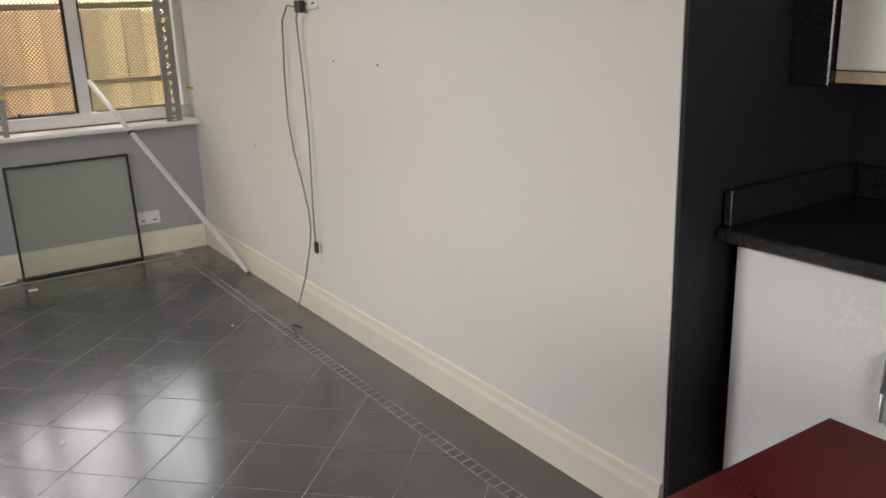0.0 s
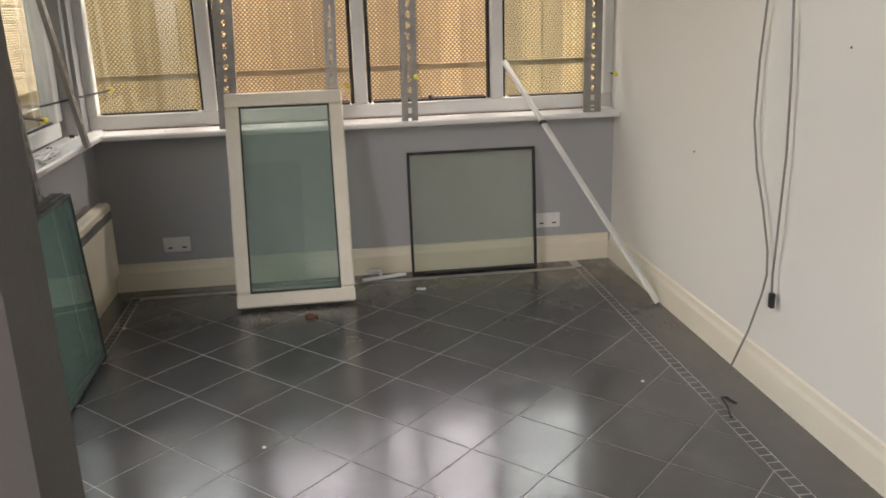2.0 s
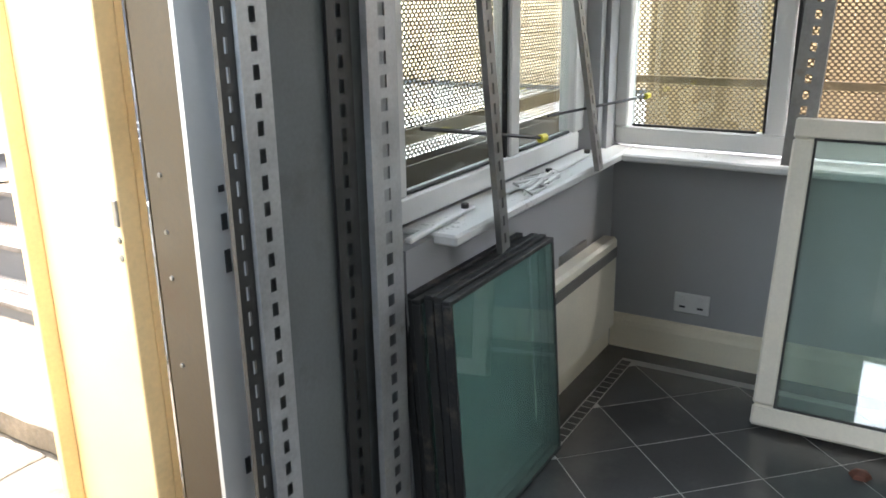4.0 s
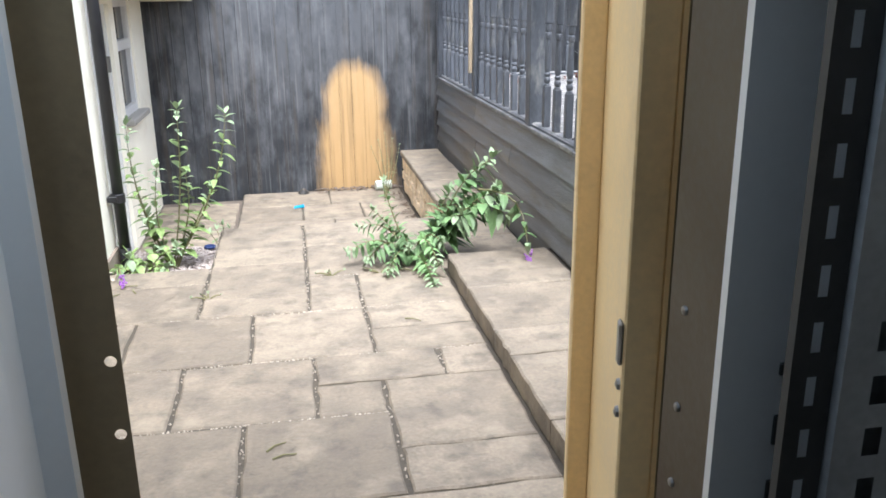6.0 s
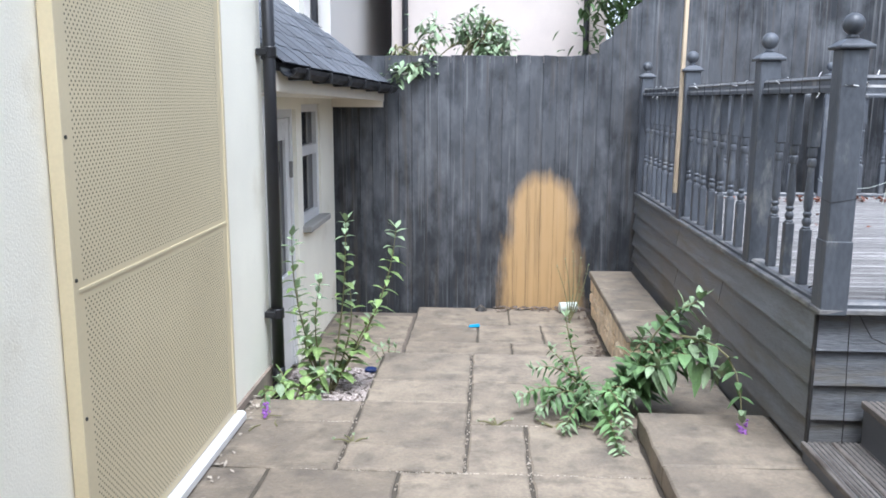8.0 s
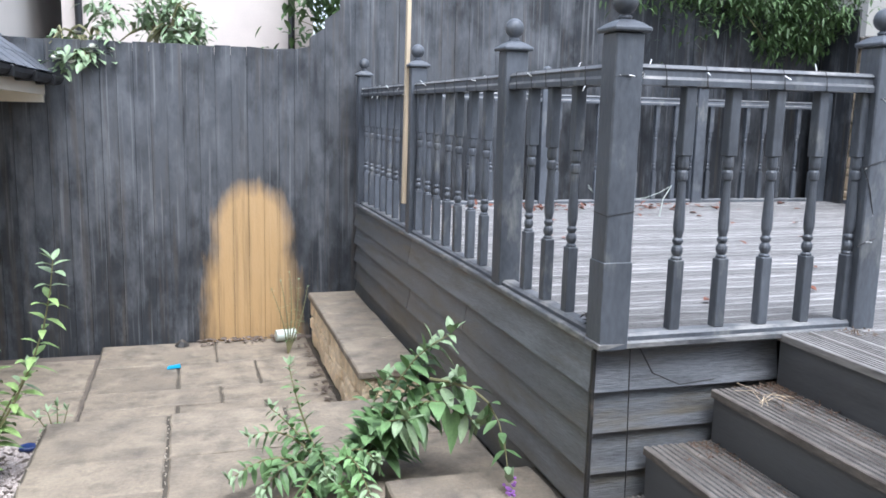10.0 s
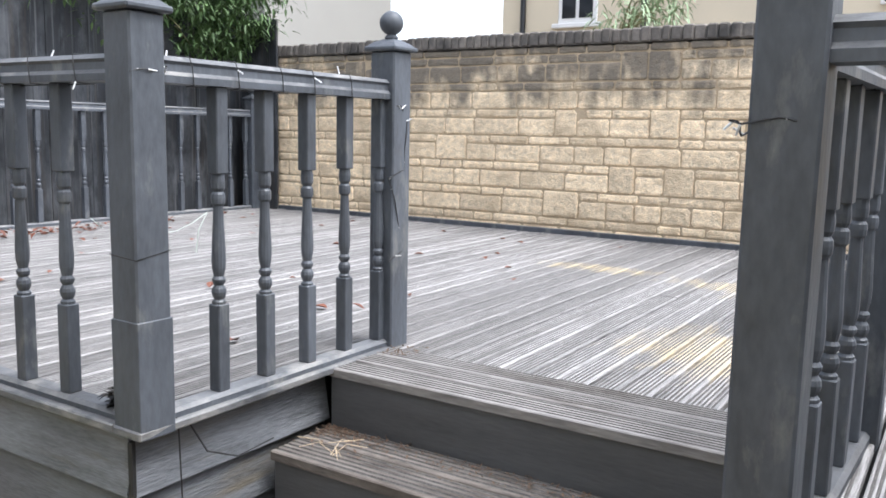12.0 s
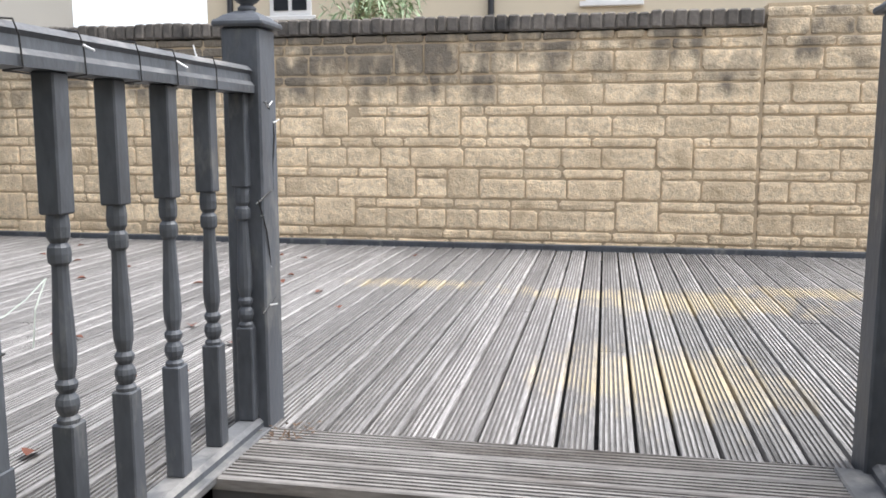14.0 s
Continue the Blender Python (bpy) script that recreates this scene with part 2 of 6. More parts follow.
PALE_RENDER = mat("pale_house_render", (0.54, 0.52, 0.49), 0.85, vary=0.06, scale=2, bump=0.25, fine=110)
BEIGE_RENDER = mat("beige_render", (0.6, 0.52, 0.39), 0.85, vary=0.06, scale=1.5, bump=0.2, fine=60)
PINK_BRICK = mat("pale_rendered_blockwork", (0.58, 0.51, 0.46), 0.85, vary=0.08, scale=3, bump=0.3, fine=60)
SLATE = mat("blue_grey_slate", (0.085, 0.092, 0.105), 0.6, vary=0.35, scale=10, bump=0.5, fine=60, rand=0.25)
UPVC = mat("white_upvc", (0.7, 0.69, 0.67), 0.35, vary=0.04, scale=4, bump=0.0)
UPVC_OLD = mat("grubby_cream_upvc", (0.74, 0.68, 0.57), 0.45, vary=0.08, scale=7, bump=0.05)
BLACK = mat("black_plastic", (0.012, 0.012, 0.014), 0.38, vary=0.3, scale=8, bump=0.05)
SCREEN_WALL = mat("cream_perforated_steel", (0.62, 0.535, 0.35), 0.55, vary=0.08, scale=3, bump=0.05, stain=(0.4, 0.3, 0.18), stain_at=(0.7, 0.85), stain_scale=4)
# tan steel darkened in its colour for the back-lit side facing the room
SCREEN_BACKLIT = mat("backlit_perforated_steel", (0.1, 0.07, 0.037), 0.55, metal=0.0, vary=0.12, scale=3, bump=0.05, stain=(0.16, 0.11, 0.06), stain_at=(0.66, 0.8), stain_scale=4)
GALV = mat("galvanised_steel", (0.28, 0.27, 0.255), 0.42, metal=0.75, vary=0.2, scale=12, bump=0.1, stain=(0.2, 0.14, 0.09), stain_at=(0.62, 0.8), stain_scale=6)
# lighter copy of the galvanised steel, daylight on the uprights put in its colour
LITGALV = mat("lit_galvanised_steel", (0.5, 0.5, 0.5), 0.4, metal=0.35, vary=0.2, scale=12, bump=0.1, stain=(0.25, 0.2, 0.15), stain_at=(0.64, 0.8), stain_scale=6)
YELLOW = mat("ochre_painted_steel", (0.88, 0.67, 0.36), 0.5, vary=0.12, scale=5, bump=0.1, stain=(0.33, 0.19, 0.08), stain_at=(0.64, 0.82), stain_scale=5)
BROWN = mat("brown_steel_frame", (0.26, 0.19, 0.105), 0.5, vary=0.2, scale=6, bump=0.1, stain=(0.12, 0.07, 0.04), stain_at=(0.62, 0.8), stain_scale=5)
FLOORTILE = mat("dark_slate_vinyl", (0.028, 0.026, 0.026), 0.45, coat=1.0, vary=0.45, scale=5, bump=0.07, fine=70, stain=(0.06, 0.056, 0.054), stain_at=(0.5, 0.75), stain_scale=3, rand=0.15)
FLOORTILE.node_tree.nodes["Principled BSDF"].inputs["Specular IOR Level"].default_value = 0.2
FLOORTILE.node_tree.nodes["Principled BSDF"].inputs["Coat IOR"].default_value = 1.9
GROUT = mat("pale_tile_line", (0.33, 0.315, 0.3), 0.5, vary=0.2, scale=9, bump=0.05)
WALLW = mat("off_white_emulsion", (0.7, 0.665, 0.6), 0.75, vary=0.04, scale=1.2, bump=0.12, fine=130)
WALLG = mat("grey_emulsion", (0.36, 0.36, 0.365), 0.75, vary=0.05, scale=1.5, bump=0.12, fine=130)
PIERGREY = mat("grey_green_sheet", (0.17, 0.182, 0.184), 0.6, vary=0.2, scale=3, bump=0.1, stain=(0.07, 0.065, 0.06), stain_at=(0.55, 0.8), stain_scale=2.5)
PARTGREY = mat("dark_grey_brown_emulsion", (0.15, 0.142, 0.135), 0.75, vary=0.06, scale=1.5, bump=0.12, fine=130)
DARKG = mat("charcoal_emulsion", (0.012, 0.012, 0.013), 0.7, vary=0.1, scale=2, bump=0.1)
SKIRT = mat("cream_gloss_skirting", (0.76, 0.69, 0.55), 0.4, vary=0.06, scale=4, bump=0.03)
CEIL = mat("white_ceiling_paint", (0.75, 0.74, 0.71), 0.85, vary=0.03, scale=2, bump=0.1)
CABINET = mat("white_gloss_laminate", (0.78, 0.76, 0.72), 0.25, vary=0.02, scale=2, bump=0.0)
WORKTOP = mat("black_speckled_worktop", (0.015, 0.015, 0.016), 0.2, vary=0.4, scale=200, bump=0.0)
CHROME = mat("chrome", (0.6, 0.6, 0.6), 0.15, metal=1.0, vary=0.05, scale=10, bump=0.0)
RED = mat("dark_red_table_top", (0.12, 0.012, 0.01), 0.35, vary=0.15, scale=6, bump=0.05)
DARKEDGE = mat("black_edge_seal", (0.018, 0.017, 0.016), 0.6, vary=0.4, scale=20, bump=0.2, stain=(0.1, 0.08, 0.06), stain_at=(0.55, 0.75), stain_scale=15)
CABLE = mat("grey_cable", (0.2, 0.18, 0.16), 0.5, vary=0.05, scale=10, bump=0.0)
BLACKWIRE = mat("black_wire", (0.02, 0.02, 0.02), 0.5, vary=0.1, scale=10, bump=0.0)
BULB = mat("clear_bulb_plastic", (0.8, 0.8, 0.8), 0.2, vary=0.05, scale=10, bump=0.0)
PINE = mat("pale_pine", (0.55, 0.44, 0.3), 0.7, vary=0.2, scale=6, stretch=(6, 6, 0.4), bump=0.2, fine=30)
TANFENCE = mat("sunlit_larch_boards", (0.3, 0.22, 0.115), 0.8, vary=0.3, scale=4, stretch=(3, 3, 0.3), bump=0.2, fine=25, rand=0.25)
LEAF = mat("buddleia_leaf", (0.13, 0.225, 0.085), 0.55, vary=0.35, scale=14, bump=0.15, fine=80, rand=0.3)
LEAFY = mat("yellow_green_leaf", (0.2, 0.29, 0.095), 0.55, vary=0.35, scale=14, bump=0.15, fine=80, rand=0.3)
LEAFD = mat("dark_leaf", (0.065, 0.115, 0.035), 0.6, vary=0.5, scale=6, bump=0.1, rand=0.2)
LEAFP = mat("pale_young_leaf", (0.24, 0.32, 0.18), 0.55, vary=0.3, scale=14, bump=0.1)
STEM = mat("green_brown_stem", (0.16, 0.15, 0.07), 0.7, vary=0.3, scale=10, bump=0.1)
PURPLE = mat("purple_blossom", (0.3, 0.12, 0.42), 0.7, vary=0.3, scale=60, bump=0.2)
BLOSSOM = mat("white_blossom", (0.75, 0.75, 0.68), 0.7, vary=0.1, scale=60, bump=0.1)
DEADLEAF = mat("dead_leaf", (0.14, 0.05, 0.03), 0.8, vary=0.5, scale=20, bump=0.1, rand=0.3)
BLUE = mat("blue_plastic", (0.02, 0.3, 0.5), 0.4, vary=0.1, scale=10, bump=0.0)
TIN = mat("pale_tin", (0.5, 0.55, 0.5), 0.4, vary=0.15, scale=20, bump=0.0)
GLASS = glass("clear_glass")
GREENGLASS = glass("green_tinted_glass", (0.88, 0.95, 0.92), haze=(0.4, 0.52, 0.47), cover_by=0.2)
HAZEGLASS = glass("hazed_clear_glass", (0.93, 0.96, 0.92), haze=(0.5, 0.55, 0.46), cover_by=0.2)
STACKGLASS = glass("pale_green_glass", (0.9, 0.965, 0.945), haze=(0.3, 0.52, 0.47))
DARKGLASS = mat("dark_window_glass", (0.02, 0.022, 0.025), 0.05, vary=0.1, scale=2, bump=0.0)
NAVY = mat("navy_plastic", (0.012, 0.03, 0.12), 0.4, vary=0.1, scale=10, bump=0.0)
YCAP = mat("yellow_plastic", (0.7, 0.6, 0.05), 0.5, vary=0.05, scale=8, bump=0.0)


# ---- building helpers ----
def part(name, bm, material, parent=None, label="", smooth=False):
    """Links a bmesh as one mesh object under a thing or a part."""
    me = bpy.data.meshes.new(name)
    bmesh.ops.recalc_face_normals(bm, faces=bm.faces)
    bm.to_mesh(me)
    bm.free()
    me.materials.append(material)
    if smooth:
        me.polygons.foreach_set("use_smooth", [True] * len(me.polygons))
    ob = new(name, me)
    if parent:
        ob.parent = parent
    return tagged(ob, label)


def share(name, mesh, parent, m):
    """Another object on the same mesh."""
    ob = new(name, mesh)
    ob.parent = parent
    ob.matrix_basis = m
    return ob


def thing(name, label, category, at=(0, 0, 0), rz=0.0, group="", kind="", tilt=(0, 0)):
    ob = new(name)
    ob.empty_display_size = 0.1
    ob.matrix_basis = pose(*at, tilt[0], tilt[1], rz)
    return tagged(ob, label, category, group, kind)


def box(bm, x0, x1, y0, y1, z0, z1, bevel=0.0, jitter=0.0):
    made = bmesh.ops.create_cube(bm, size=1)["verts"]
    for v in made:
        v.co = Vector(((x0 + x1) / 2 + v.co.x * (x1 - x0), (y0 + y1) / 2 + v.co.y * (y1 - y0), (z0 + z1) / 2 + v.co.z * (z1 - z0)))
        if jitter:
            v.co += Vector([random.uniform(-jitter, jitter) for _ in range(3)])
    if bevel:
        edges = list({e for v in made for e in v.link_edges})
        bmesh.ops.bevel(bm, geom=edges, offset=bevel, segments=1, affect="EDGES")
    return bm


def boxed(*a, **k):
    return box(bmesh.new(), *a, **k)


def ring_stack(bm, rings, cap=True):
    """Joins rings of points of equal length, one after another."""
    rows = [[bm.verts.new(p) for p in r] for r in rings]
    n = len(rows[0])
    for a, b in zip(rows, rows[1:]):
        for i in range(n):
            bm.faces.new((a[i], a[(i + 1) % n], b[(i + 1) % n], b[i]))
    if cap:
        bm.faces.new(rows[0][::-1])
        bm.faces.new(rows[-1])
    return bm


def lathe(bm, profile, seg=12):
    """Turns (radius, z) rows round the z axis."""
    rings = []
    for r, z in profile:
        rings.append([(r * math.cos(2 * math.pi * (i + 0.5) / seg), r * math.sin(2 * math.pi * (i + 0.5) / seg), z) for i in range(seg)])
    return ring_stack(bm, rings)


def tube(bm, pts, r, seg=6, taper=1.0):
    pts = [Vector(p) for p in pts]
    rings = []
    for i, p in enumerate(pts):
        d = (pts[min(i + 1, len(pts) - 1)] - pts[max(i - 1, 0)]).normalized()
        a = d.cross(Vector((0.31, 0.77, 0.55))).normalized()
        b = d.cross(a)
        rr = r * (1 + (taper - 1) * i / max(1, len(pts) - 1))
        rings.append([p + (a * math.cos(2 * math.pi * k / seg) + b * math.sin(2 * math.pi * k / seg)) * rr for k in range(seg)])
    return ring_stack(bm, rings)


def sag(a, b, drop, n=12, wob=0.0):
    a, b = Vector(a), Vector(b)
    return [a.lerp(b, i / n) + Vector((random.uniform(-wob, wob), random.uniform(-wob, wob), -drop * math.sin(math.pi * i / n) + random.uniform(-wob, wob))) for i in range(n + 1)]


def prism(bm, outline, axis, lo, hi):
    """Pushes a closed outline of (u, v) along an axis: x takes (y, z), y takes (x, z), z takes (x, y)."""
    def p(u, v, w):
        return {"x": (w, u, v), "y": (u, w, v), "z": (u, v, w)}[axis]
    return ring_stack(bm, [[p(u, v, lo) for u, v in outline], [p(u, v, hi) for u, v in outline]])


def perforated(name, width, height, parent, material, pitch=0.024, row=0.0125, hole=0.0057, border=0.02, wide=1.0):
    """A thin steel sheet, standing in x and z, with staggered round holes through it."""
    vs, fs = [], []

    def quad(x0, x1, z0, z1):
        k = len(vs)
        vs.extend([(x0, 0, z0), (x1, 0, z0), (x1, 0, z1), (x0, 0, z1)])
        fs.append((k, k + 1, k + 2, k + 3))
    nx, nz = int((width - 2 * border) / pitch), int((height - 2 * border) / row)
    bx, bz = (width - nx * pitch) / 2, (height - nz * row) / 2
    quad(0, width, 0, bz)
    quad(0, width, height - bz, height)
    quad(0, bx, bz, height - bz)
    quad(width - bx, width, bz, height - bz)
    hexa = [(math.cos(math.pi * (k / 4 + 0.125)) * hole * wide, math.sin(math.pi * (k / 4 + 0.125)) * hole) for k in range(8)]
    for j in range(nz):
        z0, odd = bz + j * row, j % 2
        if odd:
            quad(bx, bx + pitch / 2, z0, z0 + row)
            quad(width - bx - pitch / 2, width - bx, z0, z0 + row)
        for i in range(nx - odd):
            x0 = bx + (i + odd / 2) * pitch
            cx, cz = x0 + pitch / 2, z0 + row / 2
            k = len(vs)
            vs.extend([(x0 + pitch, 0, z0 + row), (x0, 0, z0 + row), (x0, 0, z0), (x0 + pitch, 0, z0)])
            vs.extend([(cx + hx, 0, cz + hz) for hx, hz in hexa])
            h = k + 4
            fs.extend([(k, k + 1, h + 2, h + 1), (k + 1, h + 3, h + 2), (k + 1, k + 2, h + 4, h + 3), (k + 2, h + 5, h + 4) ,
                       (k + 2, k + 3, h + 6, h + 5), (k + 3, h + 7, h + 6), (k + 3, k, h, h + 7), (k, h + 1, h)])
    me = bpy.data.meshes.new(name)
    me.from_pydata(vs, [], fs)
    me.materials.append(material)
    ob = new(name, me)
    ob.parent = parent
    return ob


# ---- ground and outdoor structure ----
ground = part("ground", boxed(-60, 60, -40, 70, -0.75, -0.47), SOIL)
tagged(ground, "bare brown soil around the yard and houses", "ground", kind="structure")

terrace = thing("pavement_upper", "riven sandstone slab patio with mossy joints", "patio", kind="structure")
bm = bmesh.new()
box(bm, -0.6, 1.97, 1.36, 5.38, -0.47, -0.009)
box(bm, 0.02, 1.97, 5.38, 6.22, -0.47, -0.0095)
part("bedding", bm, JOINT, terrace)
lower = thing("pavement_lower", "lower sunken patio of stained sandstone slabs", "patio", kind="structure")
part("bedding", boxed(0.03, 1.97, 6.22, 8.83, -0.47, -0.369), JOINT, lower)
strip = thing("pavement_strip", "raised sandstone strip along the deck front", "patio", kind="structure")
part("bedding", boxed(1.4, 2.02, 1.37, 5.03, -0.009, 0.09), JOINT, strip)
path_low = thing("pavement_path", "narrow dirty path below the back door", "path", kind="structure")
part("bedding", boxed(-0.76, 0.03, 6.3, 8.83, -0.47, -0.425), SOIL, path_low)

# ---- house: cream wing beside the yard ----
HX = -0.6
wing = thing("wall_wing", "cream rendered house wall with a black downpipe", "wall", kind="structure")
part("render_coat", boxed(HX - 0.3, HX, 1.37, 5.85, -0.47, 3.4), CREAM, wing)
part("plinth", boxed(HX, HX + 0.018, 1.4, 5.84, -0.3, 0.03), mat("grey_plinth", (0.25, 0.2, 0.16), 0.9, vary=0.3, scale=8), wing, "dirty brown plinth strip")

ext = thing("wall_extension", "low cream extension wall with a white back door", "wall", kind="structure")
EX = -0.75
DY0, DY1, WY0, WY1 = 6.6, 7.32, 7.5, 8.2
bm = bmesh.new()
box(bm, EX - 0.25, EX, 5.852, DY0, -0.47, 1.6)
box(bm, EX - 0.25, EX, DY1, WY0, -0.47, 1.6)
box(bm, EX - 0.25, EX, WY1, 8.8, -0.47, 1.6)
box(bm, EX - 0.25, EX, DY0, DY1, 1.5, 1.6)
box(bm, EX - 0.25, EX, WY0, WY1, -0.47, 0.6)
box(bm, EX - 0.25, EX, WY0, WY1, 1.53, 1.6)
part("render_coat", bm, CREAM, ext)
part("end_wall", boxed(-3.5, EX - 0.25, 8.6, 8.82, -0.47, 3.2), CREAM, ext)
part("back_room_wall", boxed(-2.2, -2.0, 5.852, 8.6, -0.47, 2.4), WALLG, ext)

door = thing("door_back", "white half-glazed back door, closed, in the extension", "door", kind="structure")
bm = bmesh.new()
for a in ((DY0, DY0 + 0.06, -0.44, 1.5), (DY1 - 0.06, DY1, -0.44, 1.5), (DY0 + 0.06, DY1 - 0.06, 1.44, 1.5)):
    box(bm, EX - 0.09, EX - 0.03, *a, bevel=0.004)
part("door_frame", bm, UPVC, door)
bm = bmesh.new()
for a in ((DY0 + 0.065, DY0 + 0.15, -0.42, 1.435), (DY1 - 0.15, DY1 - 0.065, -0.42, 1.435), (DY0 + 0.15, DY1 - 0.15, 1.28, 1.435), (DY0 + 0.15, DY1 - 0.15, -0.42, 0.22), (DY0 + 0.15, DY1 - 0.15, 0.22, 0.3)):
    box(bm, EX - 0.1, EX - 0.045, *a, bevel=0.006)
part("leaf", bm, UPVC, door)
part("pane", boxed(EX - 0.08, EX - 0.07, DY0 + 0.14, DY1 - 0.14, 0.29, 1.29), DARKGLASS, door, "dark double-glazed pane")
part("hinge", boxed(EX - 0.045, EX - 0.02, DY1 - 0.075, DY1 - 0.045, 1.0, 1.12, bevel=0.004), GALV, door)

win = thing("window_extension", "white casement window in the cream extension", "window", kind="structure")
bm = bmesh.new()
for a in ((WY0, WY0 + 0.06, 0.6, 1.53), (WY1 - 0.06, WY1, 0.6, 1.53), (WY0 + 0.06, WY1 - 0.06, 1.47, 1.53), (WY0 + 0.06, WY1 - 0.06, 0.6, 0.67), (WY0 + 0.06, WY1 - 0.06, 1.13, 1.21)):
    box(bm, EX - 0.09, EX - 0.02, *a, bevel=0.005)
part("window_frame", bm, UPVC, win)
part("pane", boxed(EX - 0.07, EX - 0.06, WY0 + 0.05, WY1 - 0.05, 0.66, 1.14), DARKGLASS, win)
part("pane", boxed(EX - 0.07, EX - 0.06, WY0 + 0.05, WY1 - 0.05, 1.2, 1.48), DARKGLASS, win)
part("window_sill", boxed(EX - 0.03, EX + 0.07, WY0 - 0.04, WY1 + 0.04, 0.555, 0.605, bevel=0.008), WHITE_RENDER, win)

# roof of the extension: overlapping slates, fascia, soffit and gutter
roof = thing("roof_extension", "blue-grey slate lean-to roof with a black gutter", "roof", kind="structure")
E0, E1 = Vector((-0.5, 5.87, 1.775)), Vector((-0.25, 8.8, 1.715))
UP = Vector((-0.77, 0, 0.6))
bm = bmesh.new()
a0, a1 = E0 + Vector((-0.02, 0, 0)), E1 + Vector((-0.02, 0, 0))
ring_stack(bm, [[a0, a1, a1 + UP * 2.6, a0 + UP * 2.6], [p - Vector((0, 0, 0.05)) for p in (a0, a1, a1 + UP * 2.6, a0 + UP * 2.6)]])
part("roof_deck", bm, DARKG, roof)
bm = bmesh.new()
f0, f1 = E0 - Vector((0.03, 0, 0.03)), E1 - Vector((0.03, 0, 0.03))
ring_stack(bm, [[f0, f1, f1 - Vector((0, 0, 0.13)), f0 - Vector((0, 0, 0.13))], [p - Vector((0.022, 0, 0)) for p in (f0, f1, f1 - Vector((0, 0, 0.13)), f0 - Vector((0, 0, 0.13)))]])
part("fascia", bm, UPVC_OLD, roof)
bm = bmesh.new()
s = [Vector((EX, 5.87, 1.6)), Vector((EX, 8.75, 1.6)), Vector((-0.3, 8.75, 1.585)), Vector((-0.55, 5.87, 1.62))]
ring_stack(bm, [s, [p - Vector((0, 0, 0.015)) for p in s]])
part("soffit", bm, UPVC_OLD, roof)
part("gable_soffit", boxed(EX - 0.02, -0.29, 8.755, 8.82, 1.5, 1.7), UPVC_OLD, roof)
gut = bmesh.new()
prof = [(math.cos(math.pi * k / 6) * 0.055, -math.sin(math.pi * k / 6) * 0.055) for k in range(7)] + [(math.cos(math.pi * k / 6) * -0.047, -math.sin(math.pi * k / 6) * 0.047) for k in range(7)]
g0, g1 = E0 + Vector((0.045, 0.02, -0.03)), E1 + Vector((0.045, 0.0, -0.035))
ring_stack(gut, [[p + Vector((u, 0, w)) for u, w in prof] for p in (g0, g1)])
gutter = part("gutter", gut, BLACK, roof, "black half-round gutter")
for k in range(6):
    p = g0.lerp(g1, (k + 0.4) / 6)
    part("gutter_bracket", boxed(p.x - 0.065, p.x + 0.062, p.y - 0.02, p.y + 0.02, p.z - 0.065, p.z + 0.004, bevel=0.006), BLACK, gutter)

# ---- far fence of vertical boards ----
fence = thing("wall_fence", "tall black-stained board fence with a bare wood patch", "fence", kind="structure")


def fence_top(x):
    t = min(1.0, max(0.0, (x - 1.62) / 0.5))
    return 1.96 + 0.6 * t


# ---- stone boundary wall ----
WX = 6.6
wall_stone = thing("wall_stone", "buff coursed stone garden wall with sooty coping", "wall", kind="structure")
part("core", boxed(WX + 0.005, WX + 0.24, 2.725, 8.83, -0.47, 2.15), MORTAR, wall_stone)
part("core_raised", boxed(WX + 0.005, WX + 0.24, -2.5, 2.72, -0.47, 2.3), MORTAR, wall_stone)

# ---- house shell round the room ----
FZ = 0.06
part_floor = thing("floor", "dark slate-effect vinyl floor tiles laid diagonally", "floor", kind="structure")
part("screed", boxed(-4.2, 3.2, -2.5, 1.37, -0.3, FZ - 0.0012), GROUT, part_floor)

wall_right = thing("wall_right", "off-white painted wall with a cream skirting", "wall", kind="structure")
part("plaster", boxed(-0.95, 3.5, -1.9, -1.73, -0.1, 2.45), WALLW, wall_right)
part("return_plaster", boxed(-0.95, -0.6, -2.5, -1.9, -0.1, 2.45), DARKG, wall_right)
part("return_facing", boxed(-0.965, -0.95, -2.5, -1.735, FZ, 2.45), DARKG, wall_right, "charcoal painted wall end")
wall_a = thing("wall_window", "grey painted wall below the long window", "wall", kind="structure")
bm = bmesh.new()
box(bm, 3.15, 3.45, -1.73, 1.4, -0.3, 0.905)
box(bm, 3.15, 3.45, -1.73, 1.4, 2.2, 2.6)
box(bm, 3.1, 3.45, 1.12, 1.25, 0.905, 2.2)
part("plaster", bm, WALLG, wall_a)
wall_b = thing("wall_yard", "grey painted outer wall with the yard door", "wall", kind="structure")
bm = bmesh.new()
box(bm, 1.56, 3.15, 1.1, 1.37, -0.1, 0.925)
box(bm, 1.08, 1.63, 1.16, 1.368, -0.1, 2.45)
box(bm, 3.05, 3.1, 1.14, 1.245, 0.925, 2.2)
box(bm, -4.2, 0.22, 1.12, 1.36, -0.1, 2.45)
box(bm, 0.22, 3.15, 1.12, 1.37, 2.2, 2.45)
part("plaster", bm, WALLG, wall_b)
wall_b2 = thing("wall_upper_storey", "cream rendered wall above the door", "wall", kind="structure")
part("render_coat", boxed(-0.6, 3.5, 1.3, 1.42, 2.46, 3.6), CREAM, wall_b2)
part("door_threshold", boxed(0.22, 1.12, 1.1, 1.4, -0.1, 0.055, bevel=0.005), GALV, wall_b)
wall_k = thing("wall_kitchen", "dark painted kitchen back wall", "wall", kind="structure")
bm = bmesh.new()
